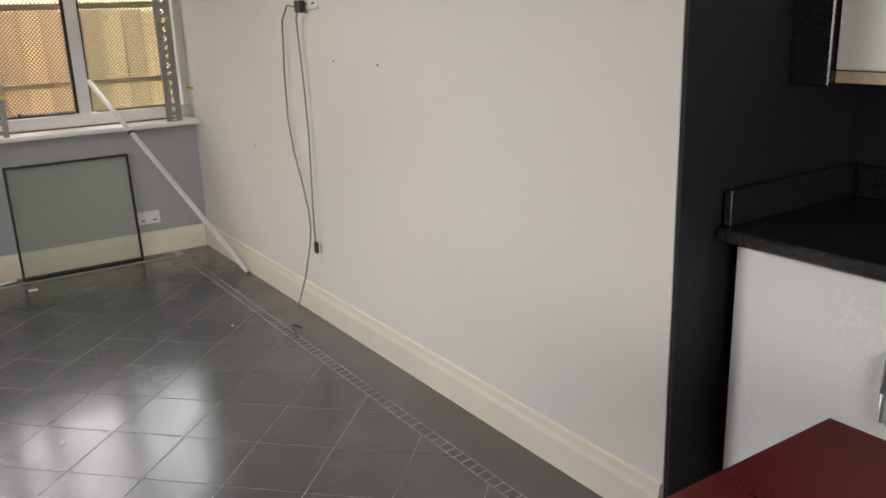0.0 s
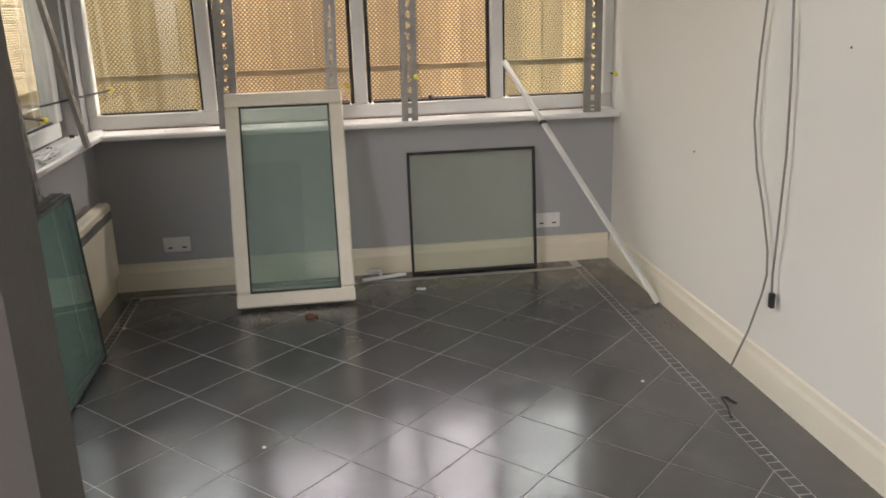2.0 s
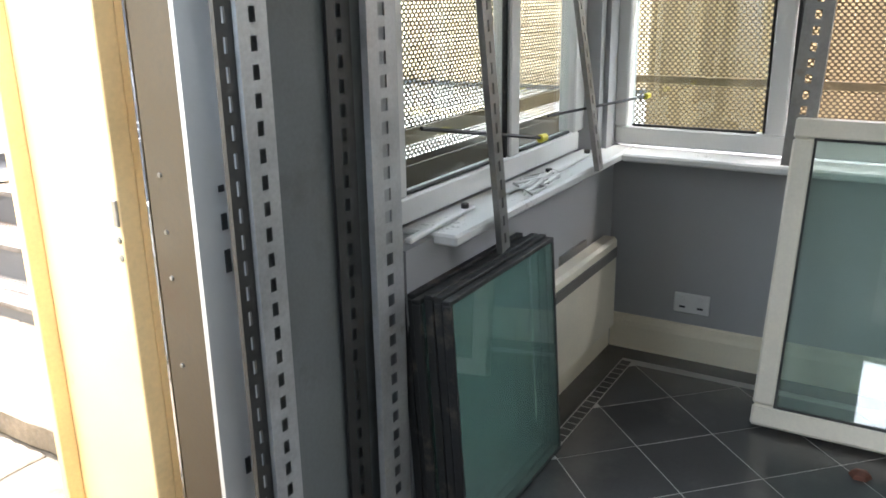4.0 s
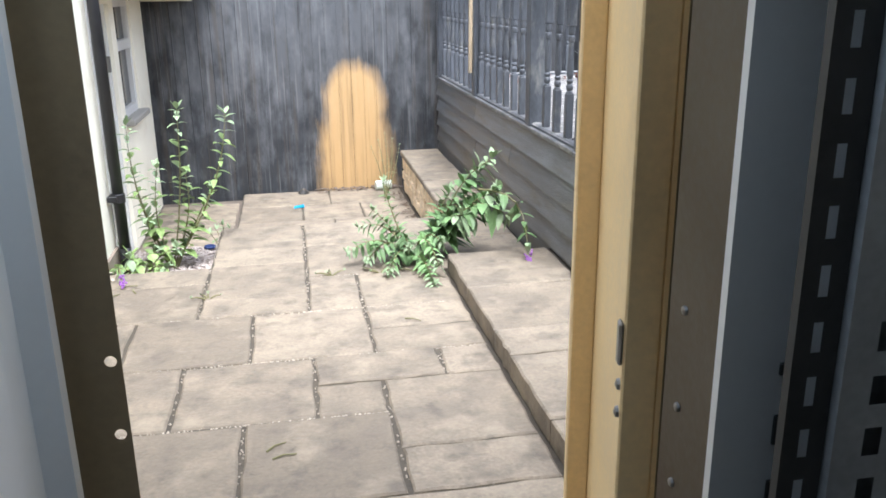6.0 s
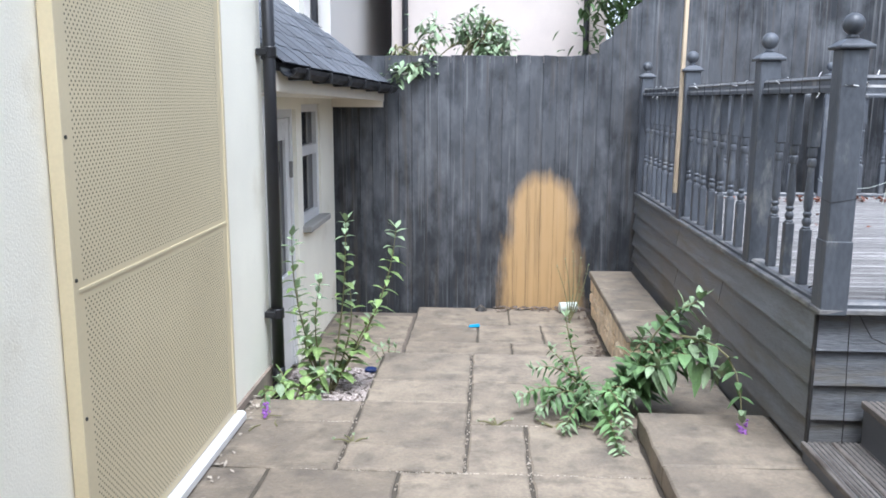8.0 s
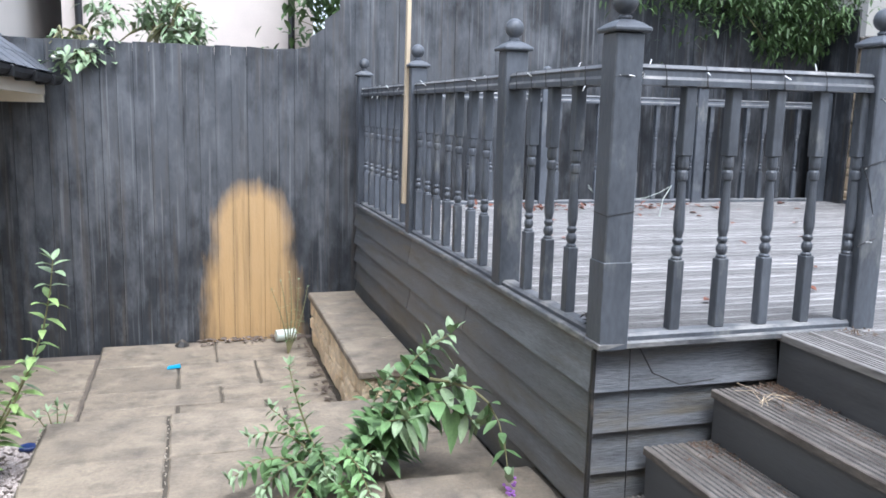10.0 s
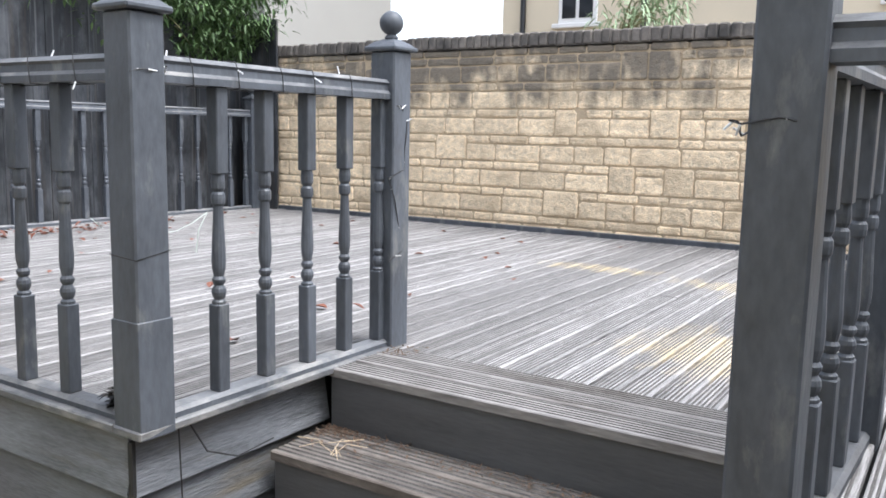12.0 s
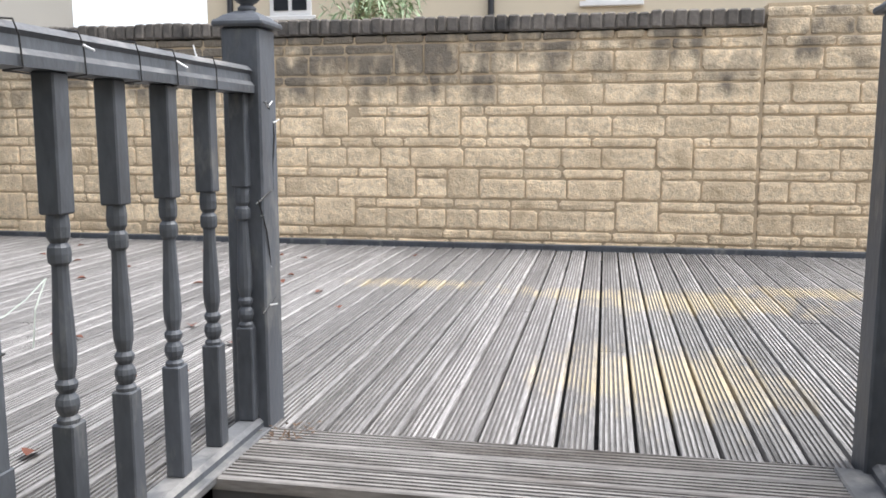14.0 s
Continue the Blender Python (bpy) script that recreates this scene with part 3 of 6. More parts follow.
box(bm, -4.2, -0.6, -2.62, -2.5, -0.1, 2.45)
box(bm, -4.32, -4.2, -2.62, -0.5, -0.1, 2.45)
box(bm, -4.32, -4.2, 0.9, 1.37, -0.1, 2.45)
box(bm, -4.32, -4.2, -0.5, 0.9, -0.1, 0.95)
box(bm, -4.32, -4.2, -0.5, 0.9, 2.1, 2.45)
part("plaster", bm, DARKG, wall_k)
ceiling = part("ceiling", boxed(-4.4, 3.5, -2.7, 1.3, 2.45, 2.6), CEIL)
tagged(ceiling, "plain white painted ceiling", "ceiling", kind="structure")
partition = thing("wall_partition", "grey painted partition end with a white skirting", "wall", kind="structure")
part("plaster", boxed(-0.62, -0.5, 0.175, 1.12, FZ - 0.01, 2.45), PARTGREY, partition)
part("skirting_board", boxed(-0.635, -0.485, 0.16, 1.12, FZ + 0.015, FZ + 0.19, bevel=0.006), UPVC, partition)


def skirting(x0, x1, y0, y1, axis):
    """A moulded cream board with an ogee top."""
    d = [(0, 0), (0.018, 0), (0.018, 0.105), (0.012, 0.125), (0.01, 0.15), (0.0, 0.155)]
    bm = bmesh.new()
    if axis == "x+":
        prism(bm, [(y0 + u, FZ + w) for u, w in d], "x", x0, x1)
    elif axis == "x-":
        prism(bm, [(y0 - u, FZ + w) for u, w in d], "x", x0, x1)
    else:
        prism(bm, [(x0 - u, FZ + w) for u, w in d], "y", y0, y1)
    return tagged(part("baseboard", bm, SKIRT), "cream gloss moulded skirting board", "skirting", kind="structure")


skirting(-0.948, 3.13, -1.73, 0, "x+")
skirting(3.15, 0, -1.71, 1.08, "y")
skirting(1.6, 3.13, 1.1, 0, "x-")

# windows of the room
SILL = 0.935


def window_frame(name, label, edges, plane, axis, z0, z1, open_gap=()):
    """White frames with mullions between the edges; plane is the outer face's line."""
    w = thing(name, label, "window", kind="structure")

    def bar(a0, a1, b0, b1, d0=0.0, d1=0.07):
        if axis == "y":
            return boxed(plane + d0, plane + d1, min(a0, a1), max(a0, a1), b0, b1, bevel=0.006)
        return boxed(min(a0, a1), max(a0, a1), plane + d0, plane + d1, b0, b1, bevel=0.006)
    part("window_frame", bar(edges[0], edges[-1], z0, z0 + 0.075), UPVC, w)
    part("window_frame", bar(edges[0], edges[-1], z1 - 0.07, z1), UPVC, w)
    for e in edges:
        o = 0.035 if e not in (edges[0], edges[-1]) else 0.05
        part("mullion", bar(e - o, e + o, z0 + 0.075, z1 - 0.07), UPVC, w)
    for i, (a, b) in enumerate(zip(edges, edges[1:])):
        lo, hi = min(a, b) + 0.035, max(a, b) - 0.035
        thick = 0.02 if i in open_gap else 0.01
        part("seal", bar(lo + 0.003, lo + 0.003 + thick, z0 + 0.075, z1 - 0.07, 0.01, 0.03), DARKEDGE, w)
        part("seal", bar(hi - 0.003 - thick, hi - 0.003, z0 + 0.075, z1 - 0.07, 0.01, 0.03), DARKEDGE, w)
        part("seal", bar(lo + 0.03, hi - 0.03, z0 + 0.0755, z0 + 0.0755 + thick, 0.01, 0.03), DARKEDGE, w)
        if i not in open_gap:
            g = part("pane", bar(lo, hi, z0 + 0.07, z1 - 0.065, 0.03, 0.036), GLASS, w)
            g.visible_shadow = False
    return w


window_frame("window_end", "long white window behind perforated security screens", [-1.73, -1.07, -0.316, 0.49, 1.12], 3.2, "y", SILL + 0.01, 2.2, open_gap=(1, 2))
window_frame("window_yard", "white window beside the yard door, screened outside", [1.68, 2.41, 3.0], 1.2, "x", SILL + 0.01, 2.2)
# window nobody sees, added as an opening for the rear fill lamp
wb = thing("window_rear", "unseen white window added behind the room", "window", kind="structure")
part("window_frame", boxed(-4.31, -4.25, -0.5, -0.43, 0.95, 2.1), UPVC, wb)
part("window_frame", boxed(-4.31, -4.25, 0.83, 0.9, 0.95, 2.1), UPVC, wb)
part("window_frame", boxed(-4.31, -4.25, -0.43, 0.83, 0.95, 1.02), UPVC, wb)
part("window_frame", boxed(-4.31, -4.25, -0.43, 0.83, 2.03, 2.1), UPVC, wb)
bm = bmesh.new()
box(bm, 3.03, 3.21, -1.728, 1.03, SILL - 0.03, SILL, bevel=0.007)
tagged(part("window_sill", bm, UPVC), "white window board below the long window", "window sill", kind="structure")
bm = bmesh.new()
box(bm, 1.7, 3.21, 1.03, 1.21, SILL - 0.03, SILL + 0.003, bevel=0.007)
tagged(part("window_sill", bm, UPVC), "white window board with loose window parts on it", "window sill", kind="structure")

# added fill lamp in the unseen rear opening, lifts the room's light
rear_fill = bpy.data.lights.new("rear_fill_lamp", "AREA")
rear_fill.shape, rear_fill.size, rear_fill.size_y, rear_fill.energy, rear_fill.color = "RECTANGLE", 1.2, 1.0, 1.4, (0.85, 0.93, 1.0)
new("rear_fill_lamp", rear_fill).matrix_world = look((-4.24, 0.2, 1.52), (0, -0.6, 1.2))

# added lamp hidden under the yard door's head, boosts the daylight coming in
door_fill = bpy.data.lights.new("yard_door_fill_lamp", "AREA")
door_fill.shape, door_fill.size, door_fill.size_y, door_fill.energy, door_fill.color = "RECTANGLE", 0.6, 0.3, 1.75, (0.68, 0.84, 1.0)
new("yard_door_fill_lamp", door_fill).matrix_world = look((0.63, 1.14, 2.02), (-0.15, -1.5, 0.1))
door_fill.spread = radians(160)

# security screens outside the windows
sc = thing("window_screen", "tan perforated steel security screen over the window", "security screen", at=(3.47, -1.74, 0.9), rz=90)
perforated("sheet", 2.9, 1.4, sc, SCREEN_BACKLIT, hole=0.0052, wide=1.45)
for z in (0.27, 0.75):
    part("stiffener", boxed(0, 2.9, 0.002, 0.012, z, z + 0.035), BROWN, sc, "brown slotted stiffening bar")
sc2 = thing("window_screen", "tan perforated steel security screen over the window", "security screen", at=(1.6, 1.412, 0.9))
perforated("sheet", 1.88, 1.27, sc2, SCREEN_BACKLIT, hole=0.0046, wide=1.5).matrix_basis = pose(0, 0, 0.13)
part("bottom_band", boxed(0, 1.88, -0.003, 0.003, 0, 0.129), SCREEN_BACKLIT, sc2)
part("stiffener", boxed(0, 1.88, -0.012, -0.002, 0.2, 0.25), BROWN, sc2)
sc3 = thing("window_screen", "tan perforated steel screen bolted to the cream wall", "security screen", at=(HX + 0.045, 3.56, 0.06), rz=90)
perforated("sheet", 1.43, 0.94, sc3, SCREEN_WALL, hole=0.0036)
up = perforated("sheet", 1.43, 1.03, sc3, SCREEN_WALL, hole=0.0036)
up.matrix_basis = pose(0, 0, 0.945)
part("backing", boxed(0.02, 1.41, 0.012, 0.018, 0.02, 1.95), DARKG, sc3)
bm = bmesh.new()
for a in ((-0.035, 0.0, 0, 1.98), (1.43, 1.455, 0, 1.98)):
    box(bm, a[0], a[1], -0.006, 0.04, a[2], a[3], bevel=0.002)
box(bm, 0, 1.43, -0.004, 0.0, 0.938, 0.948)
box(bm, 0, 1.43, -0.006, 0.04, 1.975, 1.99)
part("frame", bm, SCREEN_WALL, sc3)
for z in (0.15, 0.55, 0.98, 1.4, 1.8):
    part("bolt", lathe(bmesh.new(), [(0.006, 0), (0.006, 0.004)], 8), DARKEDGE, sc3).matrix_basis = pose(-0.018, -0.006, z, 90)
ledge = part("window_ledge", boxed(HX - 0.01, HX + 0.085, 3.5, 5.06, 0.0, 0.055, bevel=0.012), UPVC)
tagged(ledge, "white window ledge below the perforated screen", "window sill", kind="structure")

# board fence just outside the end window
of = thing("fence_outer", "tan vertical board fence close behind the window", "fence", kind="structure")
part("rail", boxed(4.612, 4.66, -2.6, 1.4, 0.9, 0.98), TANFENCE, of)
bm = boxed(-0.011, 0.011, -0.0725, 0.0725, 0, 2.1)
fb = part("board", bm, TANFENCE, of)
fb.matrix_basis = pose(4.6, -2.5, -0.45)
for k in range(1, 27):
    share("board", fb.data, of, pose(4.6 + random.uniform(-0.006, 0.006), -2.5 + k * 0.148, -0.45 + random.uniform(-0.02, 0.02)))


# ---- deck ----
DZ = 0.745
deck = thing("deck", "raised weathered grey timber deck with grooved boards", "deck")
bm = bmesh.new()
box(bm, 2.06, 6.56, 4.62, 8.8, -0.4, DZ - 0.06)
box(bm, 3.08, 6.56, 3.12, 4.62, 0.0, DZ - 0.06)
box(bm, 2.06, 6.56, 1.5, 3.12, -0.1, DZ - 0.06)
part("subframe", bm, DARKG, deck, "dark hidden timber framing")
part("edge_trim", boxed(WX - 0.05, WX + 0.005, 1.5, 8.8, DZ - 0.01, DZ + 0.035, bevel=0.004), PAINT, deck)


def groove_profile(width, thick, n=5):
    """Cross-section of a decking board with fine grooves along its top."""
    pts = [(-width / 2, -thick), (width / 2, -thick), (width / 2, -0.003), (width / 2 - 0.004, 0)]
    step = (width - 0.016) / n
    x = width / 2 - 0.008
    for _ in range(n):
        pts += [(x, 0), (x - step * 0.12, -0.0055), (x - step * 0.4, -0.0055), (x - step * 0.52, 0)]
        x -= step
    pts += [(-width / 2 + 0.004, 0), (-width / 2, -0.003)]
    return pts


def shade_dirty_grooves(mesh):
    """Gives the walls and floors of the grooves a darker colour, for dirt and inner shade."""
    mesh.materials.append(GROOVE)
    for f in mesh.polygons:
        if f.normal.z > 0.05 and -0.0095 < f.center.z < -0.002:
            f.material_index = 1


# ---- steps ----
steps = thing("deck_steps", "weathered timber steps with grooved treads and dark risers", "steps")
NOSE = [(2.72, DZ + 0.003), (2.46, 0.55), (2.2, 0.36), (1.97, 0.18)]
for i, (nx, nz) in enumerate(NOSE):
    back = 3.054 if i == 0 else NOSE[i - 1][0] + 0.02
    below = NOSE[i + 1][1] if i < 3 else 0.1
    part("riser", boxed(nx + 0.012, nx + 0.036, 3.13, 4.53, below - 0.02, nz - 0.028, bevel=0.003), RISER, steps)
    w = (back - nx) / (3 if i == 0 else 2)
    for k in range(3 if i == 0 else 2):
        bm = bmesh.new()
        prism(bm, groove_profile(w - 0.006, 0.028, 5), "y", 3.13, 4.535)
        tb = part("tread_board", bm, DIRTYTREAD if i else TREAD, steps)
        shade_dirty_grooves(tb.data)
        tb.matrix_basis = pose(nx + w * (k + 0.5), 0, nz + random.uniform(-0.002, 0.002), 0, random.uniform(-0.6, 0.6))

# ---- cladding round the deck ----
clad = thing("deck_cladding", "worn grey overlapping cladding boards round the deck", "cladding")
COURSE = 0.148


def clad_board(lo, hi, z, axis, at, out, thick=0.031):
    """A feather-edged board: thicker at its lower edge, leaning over the one below."""
    d = [(0, z), (out * 0.014, z), (out * (thick + 0.012), z - COURSE - 0.012), (0, z - COURSE - 0.012)]
    bm = bmesh.new()
    prism(bm, [(at + u, w) for u, w in d], axis, lo, hi)
    for v in bm.verts:
        v.co += Vector((random.uniform(-0.002, 0.002), random.uniform(-0.002, 0.002), random.uniform(-0.003, 0.003)))
    return part("board", bm, CLAD, clad)


for c in range(8):
    z = DZ - 0.022 - c * COURSE
    y0 = 4.575 if c < 5 else 5.6
    cuts = [y0, 5.95 if c % 2 else 7.06, 8.82]
    if c >= 5:
        cuts = [y0, 7.3, 8.82]
    for a, b in zip(cuts, cuts[1:]):
        clad_board(a + 0.002, b - 0.002, z, "y", 2.04, -1)
    if c < 5:
        clad_board(2.012, 2.76, z, "x", 4.6, -1)
        clad_board(1.5, 3.06, z, "y", 2.04, -1)
        clad_board(2.012, 2.76, z, "x", 3.07, 1)
for a, b in ((4.62, 5.96), (5.963, 7.3), (7.303, 8.82)):
    part("capping_board", boxed(1.992, 2.108, a, b, DZ - 0.018, DZ + 0.006, bevel=0.004, jitter=0.0015), WORN, clad)
part("capping_board", boxed(1.992, 3.035, 4.512, 4.617, DZ - 0.018, DZ + 0.006, bevel=0.004, jitter=0.0015), WORN, clad)
part("capping_board", boxed(1.992, 3.035, 3.045, 3.15, DZ - 0.018, DZ + 0.006, bevel=0.004, jitter=0.0015), WORN, clad)
# black strip drawn for the shaded gap where the boards meet
part("corner_gap_line", boxed(1.998, 2.014, 4.556, 4.572, 0.03, DZ - 0.03, bevel=0.003), DARKEDGE, clad)

# ---- newel posts ----


def newel(x, y, tall=1.04, base=DZ - 0.02, group="newel posts of the deck"):
    p = thing("newel_post", "square grey-painted newel post with a ball finial", "post", at=(x, y, base), rz=random.uniform(-1, 1), group=group)
    part("shaft", boxed(-0.05, 0.05, -0.05, 0.05, 0, tall, bevel=0.005), PAINT, p)
    bm = bmesh.new()
    box(bm, -0.067, 0.067, -0.067, 0.067, tall + 0.001, tall + 0.018, bevel=0.005)
    ring_stack(bm, [[(sx * r, sy * r, tall + zz) for sx, sy in ((-1, -1), (1, -1), (1, 1), (-1, 1))] for r, zz in ((0.058, 0.019), (0.045, 0.03), (0.022, 0.042))])
    part("cap", bm, PAINT, p)
    bm = bmesh.new()
    prof = [(0.02, tall + 0.04), (0.024, tall + 0.05), (0.016, tall + 0.058)]
    prof += [(max(0.002, 0.041 * math.sin(math.pi * k / 10)), tall + 0.097 - 0.041 * math.cos(math.pi * k / 10)) for k in range(1, 11)]
    part("ball_finial", lathe(bm, prof, 18), PAINT, p, smooth=True)
    return p


PX, RY = 2.05, 4.565
SIDE_Y = [4.565, 5.52, 7.1, 8.72]
posts = [newel(PX, y) for y in SIDE_Y]
newel(3.085, RY)
newel(2.05, 3.08)
newel(3.06, 3.04)
newel(2.05, 1.62)
for x in (3.6, 5.1, 6.45):
    newel(x, 8.66)

# ---- balustrade bays ----
BAL_H = 0.83
bal_mesh = bmesh.new()
hw = 0.0205
for z0, z1 in ((0, 0.245), (0.6, BAL_H)):
    box(bal_mesh, -hw, hw, -hw, hw, z0, z1, bevel=0.003)
prof = [(0.019, 0.245), (0.0195, 0.252), (0.0135, 0.258), (0.0185, 0.268), (0.0205, 0.278), (0.0185, 0.288), (0.0125, 0.297), (0.018, 0.306), (0.019, 0.314), (0.0135, 0.322),
        (0.0185, 0.345), (0.0195, 0.37), (0.0175, 0.42), (0.0145, 0.48), (0.0135, 0.515), (0.0185, 0.521), (0.0195, 0.535), (0.0185, 0.546), (0.0135, 0.553),
        (0.0185, 0.562), (0.0195, 0.58), (0.0175, 0.6)]
lathe(bal_mesh, prof, 12)
BAL = part("baluster_pattern", bal_mesh, PAINT)
BAL_MESH = BAL.data
bpy.data.objects.remove(BAL)


def worn_top(mesh):
    """Weathered paint on the upward faces of a rail."""
    mesh.materials.append(WORN)
    for f in mesh.polygons:
        if f.normal.z > 0.6:
            f.material_index = 1


def bay(a, b, first=0.12, step=0.19, group="balustrade bays of the deck", label="grey-painted balustrade bay with turned balusters"):
    """A run of balustrade between two posts, from a to b in plan."""
    a, b = Vector((*a, 0)), Vector((*b, 0))
    d = (b - a)
    ln = d.length - 0.094
    rail = thing("balustrade", label, "balustrade", at=(*(a + d.normalized() * 0.047).xy, DZ), rz=math.degrees(math.atan2(d.y, d.x)), group=group)
    zt = 0.03 + BAL_H
    bm = bmesh.new()
    prism(bm, [(-0.036, zt), (0.036, zt), (0.036, zt + 0.018), (0.028, zt + 0.028), (0.026, zt + 0.046), (0.032, zt + 0.054), (0.02, zt + 0.066), (-0.02, zt + 0.066), (-0.032, zt + 0.054), (-0.026, zt + 0.046), (-0.028, zt + 0.028), (-0.036, zt + 0.018)], "x", 0, ln)
    worn_top(part("top_rail", bm, PAINT, rail).data)
    bm = bmesh.new()
    prism(bm, [(-0.033, -0.012), (0.033, -0.012), (0.033, 0.02), (0.022, 0.03), (-0.022, 0.03), (-0.033, 0.02)], "x", 0, ln)
    worn_top(part("bottom_rail", bm, PAINT, rail).data)
    x = first - 0.047
    while x < ln + 0.01:
        share("baluster", BAL_MESH, rail, pose(x, random.uniform(-0.002, 0.002), 0.03, random.uniform(-0.5, 0.5), random.uniform(-0.5, 0.5), random.uniform(-3, 3)))
        x += step
    return rail


bay((PX, SIDE_Y[0]), (PX, SIDE_Y[1]), 0.312, 0.203)
bay((PX, SIDE_Y[1]), (PX, SIDE_Y[2]), 0.11, 0.2)
bay((PX, SIDE_Y[2]), (PX, SIDE_Y[3]), 0.11, 0.2)
bay((PX, RY), (3.085, RY), 0.25, 0.1805)
bay((PX, 3.08), (3.06, 3.04))
bay((PX, 1.62), (PX, 3.08))
bay((PX, 8.66), (3.6, 8.66))
bay((3.6, 8.66), (5.1, 8.66))
bay((5.1, 8.66), (6.45, 8.66))

# ---- string of small lights wound along the rail ----


def light_string(pts, seed, n):
    rnd = random.Random(seed)
    s = thing("string_lights", "unlit string of small clear bulbs on black wire", "string lights", at=pts[0], group="strings of lights")
    o = Vector(pts[0])
    line = []
    for a, b in zip(pts, pts[1:]):
        a, b = Vector(a), Vector(b)
        m = max(6, int((b - a).length / 0.06))
        for k in range(m):
            q = a.lerp(b, k / m) - o
            line.append(q + Vector((0.003 * math.sin(k * 1.3), 0.003 * math.cos(k * 1.3), 0.005 * math.sin(k * 0.9) + 0.004)))
    part("wire", tube(bmesh.new(), line, 0.0018, 5), BLACKWIRE, s)
    for k in range(n):
        p = line[int((k + rnd.random() * 0.6) / n * (len(line) - 1))]
        d = Vector((rnd.uniform(-1, 1), rnd.uniform(-1, 1), rnd.uniform(-0.9, 0.6))).normalized()
        bm = tube(bmesh.new(), [p, p + d * 0.005, p + d * 0.02], 0.0024, 6, 0.7)
        part("bulb", bm, BULB, s)


ZR = DZ + 0.03 + BAL_H + 0.066


def rail_string(a, b, seed):
    """Wire wrapped once round the top rail every hand's breadth, a bulb hanging at each turn."""
    rnd = random.Random(seed)
    a, b = Vector((*a, ZR - 0.033)), Vector((*b, ZR - 0.033))
    s = thing("string_lights", "unlit string of small clear bulbs wrapped round the rail", "string lights", at=a, group="strings of lights")
    d = (b - a).normalized()
    side = Vector((-d.y, d.x, 0))
    pos, line, at = 0.03, [], []
    while pos < (b - a).length - 0.05:
        for k, (u, w) in enumerate(((0.039, -0.035), (0.04, 0.012), (0.036, 0.034), (0.0, 0.036), (-0.036, 0.034), (-0.04, 0.012), (-0.039, -0.035), (0.0, -0.038))):
            line.append(d * (pos + 0.006 * k) + side * u + Vector((0, 0, w)))
        at.append(line[-8 + rnd.choice((1, 2, 3, 5, 6))])
        pos += rnd.uniform(0.13, 0.21)
    part("wire", tube(bmesh.new(), line, 0.0016, 5), BLACKWIRE, s)
    for p in at:
        q = Vector((rnd.uniform(-0.6, 0.6), rnd.uniform(-0.6, 0.6), rnd.uniform(-0.9, 0.5))) + (p - d * p.dot(d)).normalized() * 0.9
        q.normalize()
        part("bulb", tube(bmesh.new(), [p, p + q * 0.006, p + q * 0.025], 0.0026, 6, 0.7), BULB, s)


rail_string((PX, 8.6), (PX, 7.17), 3)
rail_string((PX, 7.03), (PX, 5.6), 7)
rail_string((PX, 5.44), (PX, 4.65), 8)
rail_string((PX + 0.08, RY), (2.98, RY), 4)
rail_string((PX + 0.08, 3.1), (2.98, 3.06), 9)
light_string([(PX - 0.05, RY - 0.05, 1.62), (PX + 0.05, RY - 0.052, 1.63), (PX + 0.06, RY - 0.03, ZR - 0.03)], 5, 4)
light_string([(3.05, RY - 0.052, 1.58), (3.11, RY - 0.05, 1.56), (3.1, RY - 0.052, 1.36), (3.01, RY - 0.05, 1.34), (3.11, RY - 0.05, 1.08), (3.0, RY - 0.05, 1.05)], 6, 9)
light_string([(PX - 0.052, 3.06, 1.52), (PX - 0.052, 3.152, 1.52), (PX + 0.05, 3.154, 1.5), (2.2, 3.13, 1.52), (2.6, 3.13, 1.5)], 17, 6)
wire = thing("loose_wire", "loose black wire hanging over the cladding", "wire", at=(2.12, 4.57, DZ))
part("wire", tube(bmesh.new(), [(0, -0.02, 0.02), (0.0, -0.045, 0.0), (0.005, -0.05, -0.25), (0.012, -0.05, -0.5), (0.014, -0.05, -0.68)], 0.0025, 5), BLACKWIRE, wire)
part("wire", tube(bmesh.new(), [(0, -0.02, 0.02), (0.03, -0.048, -0.01), (0.09, -0.05, -0.11), (0.2, -0.05, -0.16), (0.34, -0.05, -0.15)], 0.0025, 5), BLACKWIRE, wire)

pole = thing("timber_lath", "bare pine lath screwed to a newel post", "lath", at=(1.985, 7.13, 0.93), tilt=(0, 0.6))
part("lath", boxed(-0.012, 0.012, -0.02, 0.02, 0, 2.0, bevel=0.002), PINE, pole)

# ---- low stone wall beside the deck ----
bench = thing("low_wall", "low dry-stone wall capped with sandstone slabs", "low wall")
part("core", boxed(1.66, 1.95, 6.62, 8.6, -0.37, -0.005), MORTAR, bench)
rnd = random.Random(12)
for z0, hgt in ((-0.36, 0.12), (-0.235, 0.09), (-0.14, 0.13)):
    y = 6.56
    while y < 8.55:
        w = rnd.uniform(0.14, 0.34)
        e = min(y + w, 8.6)
        part("stone", boxed(1.61 + rnd.uniform(-0.01, 0.01), 1.72, y + 0.006, e - 0.006, z0 + 0.006, z0 + hgt, bevel=0.012, jitter=0.004), STONE, bench)
        y = e
    for k in range(2):
        part("stone", boxed(1.64 + k * 0.16, 1.79 + k * 0.16, 6.56, 6.68, z0 + 0.006, z0 + hgt, bevel=0.012, jitter=0.004), STONE, bench)
for a, b in ((6.53, 7.2), (7.21, 7.9), (7.91, 8.62)):
    part("capping_slab", boxed(1.59, 1.97, a, b, 0.0, 0.05, bevel=0.008, jitter=0.003), SLAB, bench)

